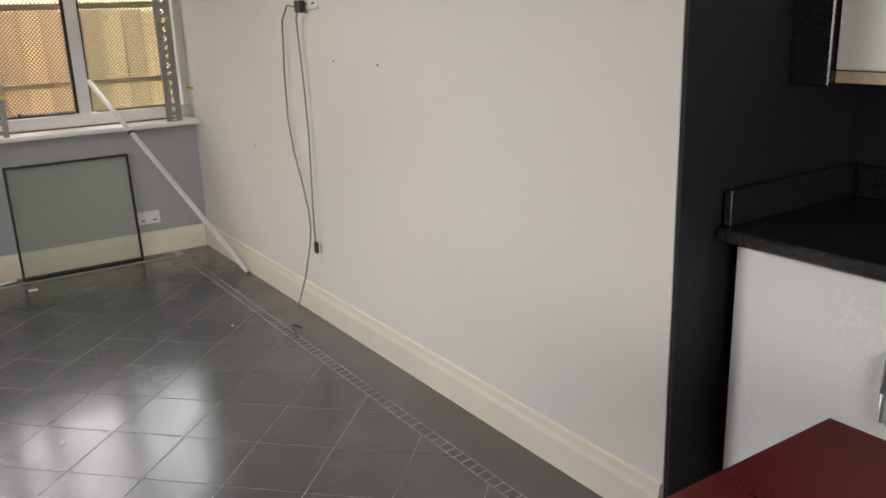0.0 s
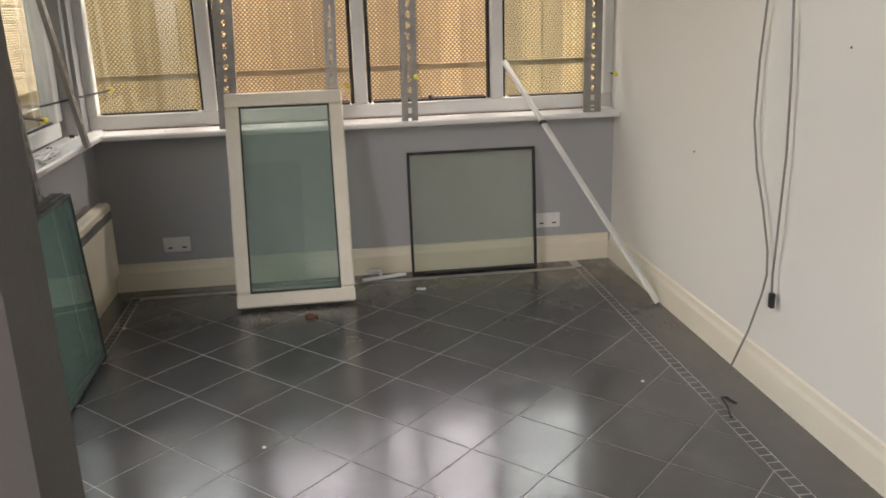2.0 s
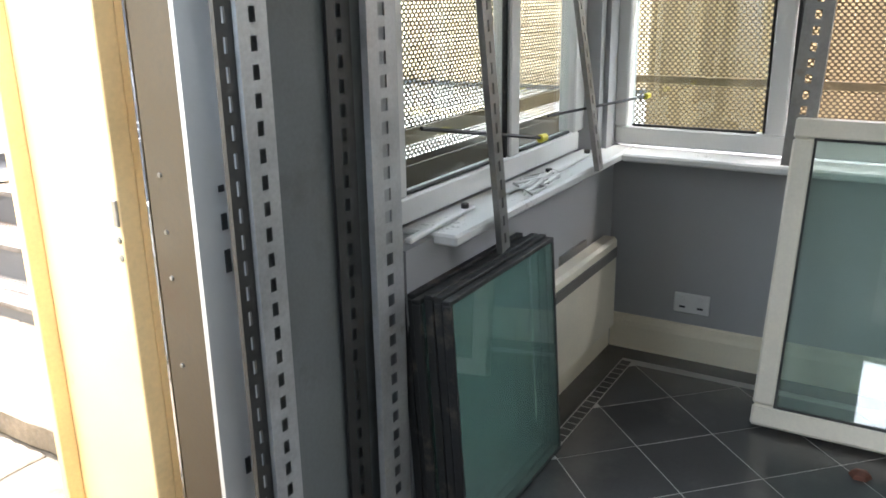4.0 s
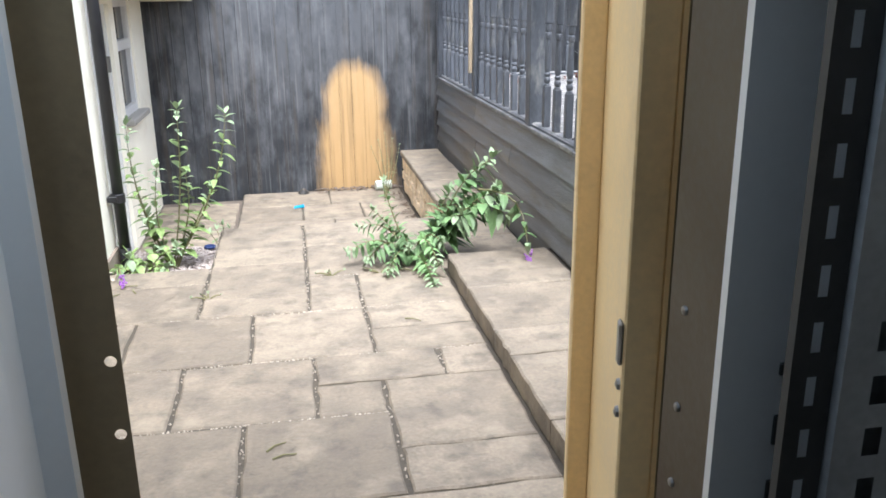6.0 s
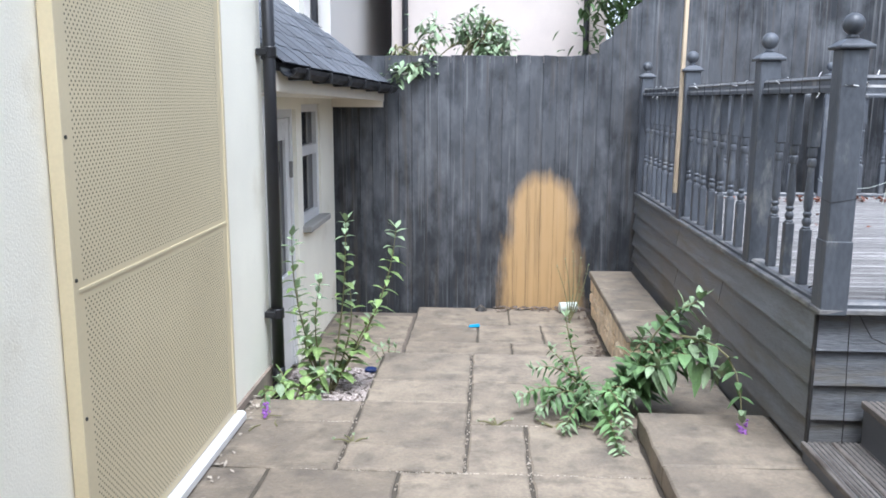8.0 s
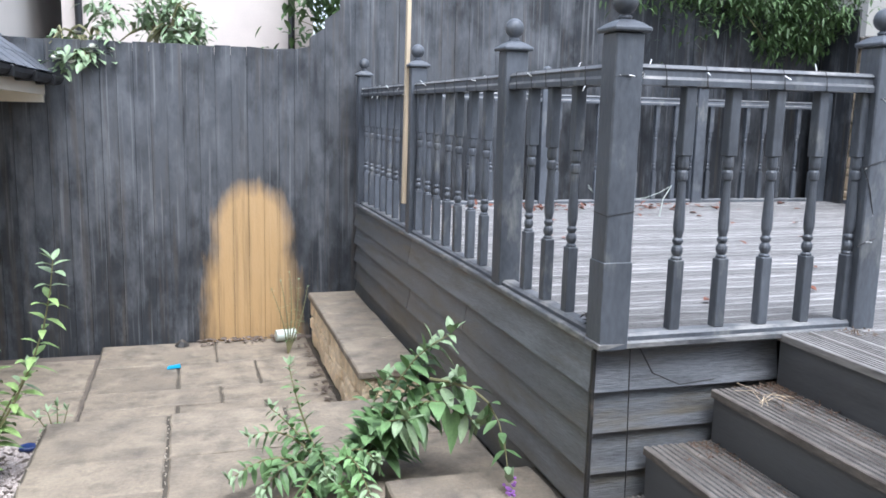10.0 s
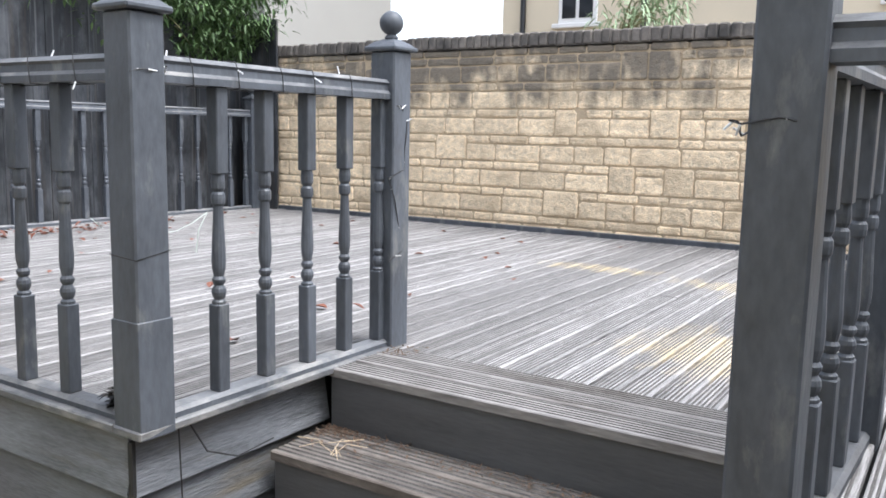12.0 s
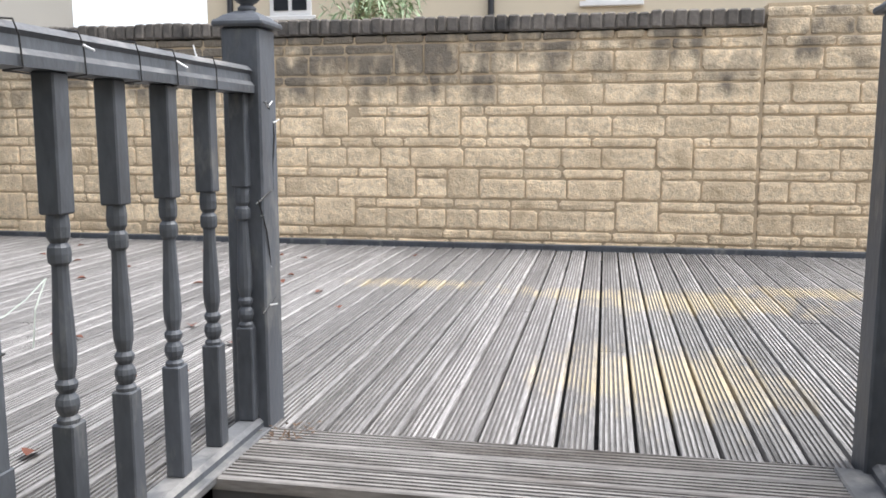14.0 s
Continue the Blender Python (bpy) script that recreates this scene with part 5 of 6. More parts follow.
def flange(x0, x1, y, holes, zs):
    """A thin steel strip standing up, with a row of real round holes."""
    vs, fs = [], []
    cx, r = holes, 0.0062

    def quad(a, b, c, d):
        k = len(vs)
        vs.extend([(a, y, c), (b, y, c), (b, y, d), (a, y, d)])
        fs.append((k, k + 1, k + 2, k + 3))
    lo = 0.0
    for z in zs:
        quad(x0, x1, lo, z - 0.02)
        k = len(vs)
        vs.extend([(x1, y, z + 0.02), (x0, y, z + 0.02), (x0, y, z - 0.02), (x1, y, z - 0.02)])
        vs.extend([(cx + r * math.cos(math.pi * (q / 6 + 1 / 12)), y, z + r * math.sin(math.pi * (q / 6 + 1 / 12))) for q in range(12)])
        h = k + 4
        for c in range(4):
            s0 = (c * 3 + 1) % 12
            fs.append((k + c, k + (c + 1) % 4, h + (s0 + 3) % 12, h + (s0 + 2) % 12, h + (s0 + 1) % 12, h + s0))
        lo = z + 0.02
    quad(x0, x1, lo, 2.2)
    me = bpy.data.meshes.new("flange")
    me.from_pydata(vs, [], fs)
    me.materials.append(BROWN)
    ob = new("flange", me)
    ob.parent = sframe
    return ob


flange(0.3, 0.365, 1.336, 0.354, [0.36, 0.45, 0.535, 0.62, 0.71, 0.85, 0.94, 1.03, 1.115, 1.2])
part("channel", boxed(0.24, 0.287, 1.3, 1.42, 0.0, 2.2, bevel=0.003), BROWN, sframe)
flange(0.975, 1.05, 1.345, 0.988, [0.55, 0.95, 1.3])
LINER = mat("dark_brown_steel_lining", (0.075, 0.054, 0.03), 0.5, vary=0.25, scale=6, bump=0.1, stain=(0.08, 0.045, 0.025), stain_at=(0.6, 0.8), stain_scale=5)
part("liner", boxed(0.974, 0.9995, 1.214, 1.34, 0.06, 2.2, bevel=0.002), LINER, sframe)
for z in (0.42, 0.8, 1.0, 1.1, 1.22, 1.6):
    part("rivet", lathe(bmesh.new(), [(0.006, 0), (0.005, 0.003), (0.002, 0.004)], 8), GALV, sframe).matrix_basis = pose(0.974, 1.3, z, 0, -90)
part("screw", lathe(bmesh.new(), [(0.004, 0), (0.0035, 0.002), (0.001, 0.003)], 10), DARKEDGE, sframe).matrix_basis = pose(0.336, 1.336, 1.587, 90)
part("screw", lathe(bmesh.new(), [(0.004, 0), (0.0035, 0.002), (0.001, 0.003)], 10), DARKEDGE, sframe).matrix_basis = pose(0.974, 1.3, 1.585, 0, -90)
part("channel", boxed(1.05, 1.12, 1.31, 1.42, 0.0, 2.2, bevel=0.003), BROWN, sframe)
part("head", boxed(0.24, 1.12, 1.3, 1.42, 2.2, 2.3), BROWN, sframe)
sdoor = thing("security_door", "ochre steel security door standing open outwards", "door", at=(1.0, 1.4, 0.1), rz=77)
part("panel", boxed(0, 0.62, -0.012, 0.004, 0, 2.0), YELLOW, sdoor)
bm = bmesh.new()
box(bm, 0.0, 0.05, 0.004, 0.05, 0, 2.0, bevel=0.003)
box(bm, 0.58, 0.62, 0.004, 0.05, 0, 2.0, bevel=0.003)
box(bm, 0.05, 0.58, 0.004, 0.04, 0, 0.05, bevel=0.003)
box(bm, 0.05, 0.58, 0.004, 0.04, 1.95, 2.0, bevel=0.003)
part("rim", bm, YELLOW, sdoor)
part("lip", boxed(0.62, 0.66, -0.03, -0.01, 0.02, 1.98, bevel=0.003), YELLOW, sdoor)
part("torn_edge", boxed(0.609, 0.6215, 0.045, 0.0515, 1.37, 1.5, bevel=0.002), DARKEDGE, sdoor, "black torn notch in the rim")
part("latch", boxed(0.002, 0.022, 0.05, 0.056, 1.0, 1.06, bevel=0.003), GALV, sdoor, "worn steel latch")
for z in (0.3, 0.93, 0.97, 1.02, 1.55):
    part("rivet", lathe(bmesh.new(), [(0.008, 0), (0.007, 0.004), (0.002, 0.006)], 8), GALV, sdoor).matrix_basis = pose(0.014, 0.05, z, -90)
cover = thing("wall_box", "white plastic box beside the door jamb", "box", at=(0.225, 1.025, 0.775))
part("box_body", boxed(-0.02, 0.075, -0.0, 0.07, 0, 0.27, bevel=0.012), UPVC, cover)
part("lid", boxed(-0.025, 0.078, -0.003, 0.07, 0.275, 0.305, bevel=0.01), UPVC, cover)

# ---- slotted steel uprights and panel between door and window ----


def slotted(name, label, at, length, rx=0.0, ry=0.0, rz=0.0, width=0.045, flange_w=0.035, parts_mat=GALV):
    """A slotted steel angle: two thin legs, with dark slots through the face leg."""
    t = thing(name, label, "steel angle", at=at, group="slotted steel angles")
    t.matrix_basis = pose(*at, rx, ry, rz)
    vs, fs = [], []

    def quad(x0, x1, z0, z1):
        k = len(vs)
        vs.extend([(x0, 0, z0), (x1, 0, z0), (x1, 0, z1), (x0, 0, z1)])
        fs.append((k, k + 1, k + 2, k + 3))
    z = 0.0
    while z < length - 0.06:
        quad(0, width, z, z + 0.025)
        quad(0, width * 0.38, z + 0.025, z + 0.055)
        quad(width * 0.62, width, z + 0.025, z + 0.055)
        z += 0.055
    quad(0, width, z, length)
    me = bpy.data.meshes.new("slotted_leg")
    me.from_pydata(vs, [], fs)
    me.materials.append(parts_mat)
    leg = new("slotted_leg", me)
    leg.parent = t
    part("plain_leg", boxed(width, width + 0.003, 0.0, flange_w, 0, length), parts_mat, t)
    part("edge", boxed(-0.003, 0.0, -0.001, flange_w * 0.5, 0, length), parts_mat, t)
    return t


part("pier_panel", boxed(1.085, 1.5, 1.145, 1.158, 0.06, 2.4), PIERGREY, wall_b, "grey sheet over the wall pier")
DARKSTEEL = mat("dark_weathered_steel", (0.06, 0.058, 0.055), 0.5, metal=0.4, vary=0.3, scale=10, bump=0.1, stain=(0.1, 0.06, 0.035), stain_at=(0.6, 0.8), stain_scale=6)
slotted("slotted_upright", "dark slotted steel upright beside the door frame", (0.998, 1.13, FZ), 2.3, width=0.04, flange_w=0.02, parts_mat=DARKSTEEL)
slotted("slotted_upright", "galvanised slotted steel upright beside the door", (1.045, 1.12, FZ), 2.3, width=0.078, parts_mat=LITGALV)
slotted("slotted_upright", "dark rusty slotted steel upright on the wall pier", (1.325, 1.13, FZ), 2.3, width=0.08, flange_w=0.012, parts_mat=DARKSTEEL)
slotted("slotted_upright", "galvanised slotted steel upright beside the window", (1.43, 1.1, FZ), 2.3, width=0.115, parts_mat=LITGALV)
for (y, z0, tilt, wide) in ((0.432, SILL + 0.004, 2.6, 0.09), (-0.125, SILL + 0.004, 1.8, 0.055), (-0.522, 0.895, 0.8, 0.08), (-1.525, 0.918, 0, 0.09)):
    slotted("slotted_strap", "galvanised slotted strap hanging before the window", (3.05, y, z0), 1.35, ry=tilt, rz=-90, width=wide)
slotted("slotted_strap", "galvanised slotted strap leaning at the window", (1.9, 0.99, 0.84), 1.3, ry=-10, width=0.045)
slotted("slotted_strap", "galvanised slotted strap hanging in the window corner", (2.7, 1.0, 0.93), 1.2, rx=-8, ry=-4, width=0.04)
rod = thing("threaded_rod", "thin threaded rod with a yellow cap at the window", "rod", at=(1.65, 1.0, 1.1))
part("rod", tube(bmesh.new(), [(0, 0.1, 0.13), (0.65, 0.05, 0.01)], 0.006, 6), BLACKWIRE, rod)
part("cap", lathe(bmesh.new(), [(0.013, -0.02), (0.013, 0.02)], 8), YCAP, rod).matrix_basis = pose(0.65, 0.05, 0.01, 0, 90)
rod = thing("threaded_rod", "thin threaded rod with a yellow cap at the window", "rod", at=(2.5, 1.02, 1.13))
part("rod", tube(bmesh.new(), [(0, 0.1, 0.02), (0.6, -0.06, 0.03)], 0.005, 6), BLACKWIRE, rod)
part("cap", lathe(bmesh.new(), [(0.011, -0.02), (0.011, 0.02)], 8), YCAP, rod).matrix_basis = pose(0.6, -0.06, 0.03, 0, 90)
for y, z in ((-0.245, 1.14), (-0.605, 1.17), (-1.685, 1.14)):
    rod = thing("threaded_rod", "short rod stub with a yellow cap on a strap", "rod", at=(3.0, y + 0.01, z))
    part("rod", tube(bmesh.new(), [(0.06, 0, 0), (-0.01, 0, 0)], 0.005, 6), BLACKWIRE, rod)
    part("cap", lathe(bmesh.new(), [(0.012, 0), (0.012, 0.02)], 8), YCAP, rod).matrix_basis = pose(-0.01, 0, 0, 0, -90)
for y0, y1 in ((-1.0, -0.38), (0.35, -0.25)):
    b = thing("window_stay", "loose window stay bar on the white frame", "window stay", at=(3.17, y0, SILL + 0.09))
    part("bar", boxed(-0.012, 0.012, min(0, y1 - y0), max(0, y1 - y0), 0, 0.012), DARKEDGE, b)
    part("pivot", lathe(bmesh.new(), [(0.012, 0), (0.012, 0.02)], 8), DARKEDGE, b).matrix_basis = pose(0, (y1 - y0) * 0.5, 0.01)

# ---- loose things in the room ----
sash = thing("spare_window", "white glazed window sash leaning below the window", "window sash", at=(2.665, -0.207, FZ + 0.019), rz=90, tilt=(18, 0))
bm = bmesh.new()
for a in ((0, 0.6, 0, 0.075), (0, 0.6, 1.025, 1.1), (0, 0.075, 0.075, 1.025), (0.525, 0.6, 0.075, 1.025)):
    box(bm, a[0], a[1], -0.055, 0.0, a[2], a[3], bevel=0.008)
part("sash_frame", bm, UPVC_OLD, sash)
bm = bmesh.new()
for a in ((0.07, 0.53, 0.07, 0.08), (0.07, 0.53, 1.02, 1.03), (0.07, 0.079, 0.08, 1.02), (0.521, 0.53, 0.08, 1.02)):
    box(bm, a[0], a[1], -0.012, -0.004, a[2], a[3])
part("gasket", bm, DARKEDGE, sash, "black rubber glazing gasket")
part("pane", boxed(0.07, 0.53, -0.035, -0.015, 0.07, 1.03), GREENGLASS, sash)


def unit(parent, w, h, y0, t=0.024, sheet=STACKGLASS):
    """A sealed glass unit: two sheets with a black seal round the edge."""
    bm = bmesh.new()
    for a in ((0, w, 0, 0.014), (0, w, h - 0.014, h), (0, 0.014, 0.014, h - 0.014), (w - 0.014, w, 0.014, h - 0.014)):
        box(bm, a[0], a[1], y0, y0 + t, a[2], a[3], bevel=0.002)
    part("edge_seal", bm, DARKEDGE, parent)
    bm = bmesh.new()
    bm.faces.new([bm.verts.new(p) for p in ((0.008, y0 + 0.004, 0.008), (w - 0.008, y0 + 0.004, 0.008), (w - 0.008, y0 + 0.004, h - 0.008), (0.008, y0 + 0.004, h - 0.008))])
    part("pane", bm, sheet, parent)


pane = thing("glass_unit", "black-edged sealed glass unit leaning on the grey wall", "glass unit", at=(3.05, -1.262, FZ + 0.004), rz=90, tilt=(4.5, 0))
unit(pane, 0.722, 0.69, -0.026, sheet=HAZEGLASS)
rnd = random.Random(5)
for k in range(6):
    st = thing("glass_unit", "sealed glass unit in a stack leaning by the radiator", "glass unit", at=(1.55 + rnd.uniform(-0.012, 0.012), 0.92 + 0.028 * k, FZ + 0.002), tilt=(-3.5, 0), group="stacked glass units")
    unit(st, 0.66, 0.745 + rnd.uniform(-0.012, 0.012), 0.0, 0.025)

heater = thing("panel_heater", "white electric panel heater fixed to the wall", "heater", at=(2.38, 1.03, FZ + 0.13))
part("body", boxed(0, 0.66, 0.0, 0.07, 0, 0.4, bevel=0.012), UPVC_OLD, heater)
part("grille", boxed(0.015, 0.645, -0.004, 0.01, 0.315, 0.36, bevel=0.003), mat("grey_grille", (0.16, 0.15, 0.14), 0.5, vary=0.3, scale=60, stretch=(1, 1, 4)), heater, "dark air outlet grille")
part("wall_bracket", boxed(0.2, 0.46, 0.06, 0.07, 0.39, 0.43), GALV, heater)


def socket(at, rz, group="double wall sockets"):
    s = thing("wall_socket", "white double electric wall socket", "socket", at=at, rz=rz, group=group)
    part("plate", boxed(-0.073, 0.073, -0.012, 0.0, -0.043, 0.043, bevel=0.004), UPVC, s)
    for x in (-0.037, 0.037):
        part("pin_holes", boxed(x - 0.012, x + 0.012, -0.0135, -0.0118, -0.02, -0.012), DARKEDGE, s)
        part("switch", boxed(x - 0.008, x + 0.008, -0.017, -0.011, 0.012, 0.03, bevel=0.002), UPVC, s)
    return s


socket((3.15, 0.737, 0.31), 270)
socket((3.15, -1.346, 0.312), 270)
up = socket((1.2, -1.73, 1.63), 180, "")
plug = thing("plug_and_cables", "black plug with grey cables hanging down the wall", "cable", at=(1.26, -1.712, 1.6))
part("plug", boxed(-0.025, 0.025, 0.0, 0.035, -0.025, 0.03, bevel=0.006), BLACKWIRE, plug)
part("cable", tube(bmesh.new(), [(0, 0.03, 0.0), (0.1, 0.035, 0.01), (0.22, 0.014, -0.06), (0.255, 0.01, -0.3), (0.26, 0.01, -0.53), (0.215, 0.01, -0.7), (0.154, 0.01, -0.82), (0.09, 0.012, -0.98), (0.078, 0.014, -1.07), (0.1, 0.014, -1.15), (0.17, 0.02, -1.33), (0.24, 0.05, -1.525)], 0.0045, 6), CABLE, plug)
part("cable", tube(bmesh.new(), [(0.0, 0.03, -0.02), (0.04, 0.02, -0.05), (0.06, 0.01, -0.1), (0.035, 0.01, -0.35), (0.023, 0.01, -0.61), (0.034, 0.012, -0.91), (0.045, 0.01, -1.05), (0.036, 0.012, -1.13)], 0.0045, 6), CABLE, plug)
part("inline_switch", boxed(0.024, 0.048, 0.0, 0.02, -1.185, -1.125, bevel=0.005), BLACKWIRE, plug)
for x, z in ((1.013, 1.363), (0.613, 1.359), (2.075, 0.867)):
    nail = thing("wall_plug", "small screw and plug in the painted wall", "screw", at=(x, -1.73, z))
    part("plug_collar", lathe(bmesh.new(), [(0.006, 0.0), (0.006, 0.002), (0.0045, 0.003)], 10), UPVC_OLD, nail).matrix_basis = pose(0, 0, 0, -90)
    part("screw_head", lathe(bmesh.new(), [(0.004, 0.003), (0.0035, 0.006), (0.001, 0.007)], 8), DARKEDGE, nail).matrix_basis = pose(0, 0, 0, -90)
floorwire = thing("floor_wire", "short black wire lying on the floor tiles", "wire", at=(1.25, -1.52, FZ + 0.004))
part("wire", tube(bmesh.new(), [(-0.1, 0.02, 0), (-0.03, 0.0, 0.01), (0.04, -0.01, 0.008), (0.05, -0.04, 0.0), (0.0, -0.05, 0.0)], 0.004, 5), BLACKWIRE, floorwire)

stick = thing("trim_strip", "long white plastic trim strip leaning across the corner", "trim strip", at=(0, 0, 0))
a, b = Vector((2.325, -1.695, FZ + 0.01)), Vector((3.185, -1.105, 1.22))
d = (b - a).normalized()
s1 = d.cross(Vector((0, 0, 1))).normalized()
s2 = s1.cross(d)
ring = [(-0.018, -0.006), (0.018, -0.006), (0.018, 0.004), (0.006, 0.008), (-0.018, 0.008)]
part("strip", ring_stack(bmesh.new(), [[p + s1 * u + s2 * w for u, w in ring] for p in (a, b)]), UPVC, stick)
c = a.lerp(b, 0.72)
part("clip", ring_stack(bmesh.new(), [[p + s1 * u * 1.2 + s2 * w * 1.4 for u, w in ring] for p in (c, c + d * 0.02)]), BLACKWIRE, stick)

hook = thing("loose_latch", "white window handle lying on the floor", "handle", at=(3.03, -0.38, FZ + 0.004), rz=-75)
part("bar", boxed(-0.13, 0.13, -0.012, 0.012, 0, 0.02, bevel=0.006), UPVC, hook)
part("grip", tube(bmesh.new(), [(-0.02, 0, 0.02), (-0.03, 0.0, 0.05), (-0.06, 0.005, 0.055), (-0.1, 0.01, 0.045)], 0.011, 8), UPVC, hook)
litter("white_chip", "white plastic chip on the dark floor", "litter", (2.81, -0.56, FZ + 0.001), boxed(-0.025, 0.025, -0.01, 0.01, 0, 0.008, bevel=0.002), UPVC, 80)
litter("red_scrap", "small reddish scrap on the floor tiles", "litter", (2.52, 0.02, FZ + 0.001), lathe(bmesh.new(), [(0.035, 0), (0.03, 0.012), (0.006, 0.02)], 6), DEADLEAF)
for (x, y) in ((0.828, 0.082), (1.261, 0.169), (0.714, -0.36), (1.5, -1.3)):
    litter("crumb", "pale plaster crumb on the floor tiles", "litter", (x, y, FZ + 0.001), lathe(bmesh.new(), [(0.008, 0), (0.0065, 0.004), (0.002, 0.006)], 6), UPVC_OLD)
for k, (x, rz) in enumerate(((1.78, 4), (2.35, -3), (2.75, 2))):
    h = thing("window_stay", "white window stay lying on the sill", "window stay", at=(x, 1.12, SILL + 0.004), rz=rz)
    part("bar", boxed(-0.2, 0.2, -0.012, 0.012, 0, 0.014, bevel=0.004), UPVC, h)
    part("pivot", lathe(bmesh.new(), [(0.012, 0.014), (0.012, 0.028)], 8), DARKEDGE, h).matrix_basis = pose(0.15, 0, 0)
film_ = thing("plastic_wrap", "crumpled clear plastic wrapping on the window board", "wrapping", at=(2.3, 1.08, SILL + 0.004))
bm = bmesh.new()
rnd = random.Random(9)
tube(bm, [(rnd.uniform(-0.16, 0.16), rnd.uniform(-0.04, 0.05), rnd.uniform(0.003, 0.045)) for _ in range(26)], 0.009, 5, 0.4)
part("film", bm, UPVC, film_)

# ---- kitchen corner ----
base = thing("base_cabinet", "white base cabinet with a chrome bow handle", "cabinet", at=(-1.62, -2.48, FZ))
part("carcass", boxed(0, 0.6, 0, 0.56, 0.1, 0.87), CABINET, base)
cdoor = part("cabinet_door", boxed(0.004, 0.596, 0.562, 0.582, 0.11, 0.86, bevel=0.004), CABINET, base)
part("handle", tube(bmesh.new(), [(0.14, 0.585, 0.52), (0.14, 0.61, 0.535), (0.14, 0.62, 0.61), (0.14, 0.61, 0.685), (0.14, 0.585, 0.7)], 0.009, 8), CHROME, cdoor, "chrome bow handle")
part("plinth", boxed(0, 0.6, 0.45, 0.5, 0, 0.1), DARKG, base)
copy_thing(base, pose(-2.222, -2.48, FZ))
copy_thing(base, pose(-2.824, -2.48, FZ))
wt = thing("worktop", "black laminate worktop with an upstand", "worktop", at=(-2.86, -2.49, FZ + 0.872))
part("slab", boxed(0, 1.88, 0, 0.63, 0, 0.038, bevel=0.006), WORKTOP, wt)
part("upstand", boxed(0, 1.85, 0, 0.02, 0.039, 0.14, bevel=0.003), WORKTOP, wt)
part("side_upstand", boxed(1.855, 1.88, 0, 0.6, 0.039, 0.14, bevel=0.003), WORKTOP, wt)
wc = thing("wall_cabinet", "white wall cabinet with a dark end panel", "cabinet", at=(-1.69, -2.49, 1.37))
part("carcass", boxed(0, 0.6, 0, 0.3, 0, 0.72), WORKTOP, wc)
part("cabinet_door", boxed(0.004, 0.596, 0.302, 0.322, 0.004, 0.716, bevel=0.004), CABINET, wc)
part("pelmet", boxed(0.0, 0.6, 0.29, 0.31, -0.03, 0.0), PINE, wc)
filler = thing("dark_wall_unit", "black open-ended wall unit beside the cabinet", "cabinet", at=(-1.088, -2.49, 1.33))
part("body", boxed(0, 0.12, 0, 0.34, 0, 0.76, bevel=0.004), WORKTOP, filler)
copy_thing(wc, pose(-2.292, -2.49, 1.37))
table = thing("table", "dark red topped table beside the kitchen", "table", at=(-2.0, -1.08, FZ))
part("tabletop", boxed(-0.4, 0.4, -0.35, 0.35, 0.71, 0.74, bevel=0.012), RED, table)
part("apron", boxed(-0.34, 0.34, -0.29, 0.29, 0.63, 0.709), RED, table)
for sx in (-1, 1):
    for sy in (-1, 1):
        part("leg", lathe(bmesh.new(), [(0.02, 0), (0.024, 0.5), (0.027, 0.63)], 10), RED, table).matrix_basis = pose(sx * 0.31, sy * 0.26, 0)


# ---- pieces of the large surfaces ----
rnd = random.Random(101)
# slabs of the upper patio: one letter is one slab
XE = [-0.58, -0.27, 0.02, 0.3, 0.58, 0.86, 1.14, 1.385, 1.97]
YE = [1.38, 1.7, 1.98, 2.27, 2.55, 2.83, 3.12, 3.4, 3.68, 3.96, 4.25, 4.54, 4.81, 5.08, 5.37, 5.7, 6.23]
PLAN = ["AAABBCC.", "AAABBCC.", "DDEEEFF.", "DDEEEFF.", "DDGGHHH.", "IIIJJKK.", "IIIJJLL.", "MMNNOLL.", "MMNNPPQ.", "RSSTTUU.", "RSSTTVV.",
        "WWXXYZZ.", "WWaaYZZ.", "bbaaccdd", "..eeccdd", "..ffgghh"]


def slab(x0, x1, y0, y1, z, parent, thick=0.035, material=SLAB):
    jx, jy = 0.0085, 0.0055
    z += rnd.uniform(-0.003, 0.003)
    pts = [(x0 + jx, y0 + jy), (x1 - jx, y0 + jy), (x1 - jx, y1 - jy), (x0 + jx, y1 - jy)]
    edge = []
    for (ax, ay), (bx, by) in zip(pts, pts[1:] + pts[:1]):
        n = 6
        for k in range(n):
            t = k / n
            wob = 0.002 if k == 0 else 0.006
            edge.append((ax + (bx - ax) * t + rnd.uniform(-wob, wob), ay + (by - ay) * t + rnd.uniform(-wob, wob)))
    cx, cy = (x0 + x1) / 2, (y0 + y1) / 2
    tilt = (rnd.uniform(-0.003, 0.003), rnd.uniform(-0.003, 0.003))
    rings = []
    for inset, dz in ((0.0, -thick), (0.0, -0.007), (0.008, 0.0)):
        rings.append([(x + (cx - x) * inset / max(0.1, abs(cx - x) + 1e-6), y + (cy - y) * inset / max(0.1, abs(cy - y) + 1e-6), z + dz + tilt[0] * (x - cx) + tilt[1] * (y - cy)) for x, y in edge])
    bm = bmesh.new()
    ring_stack(bm, rings)
    return part("slab", bm, material, parent)


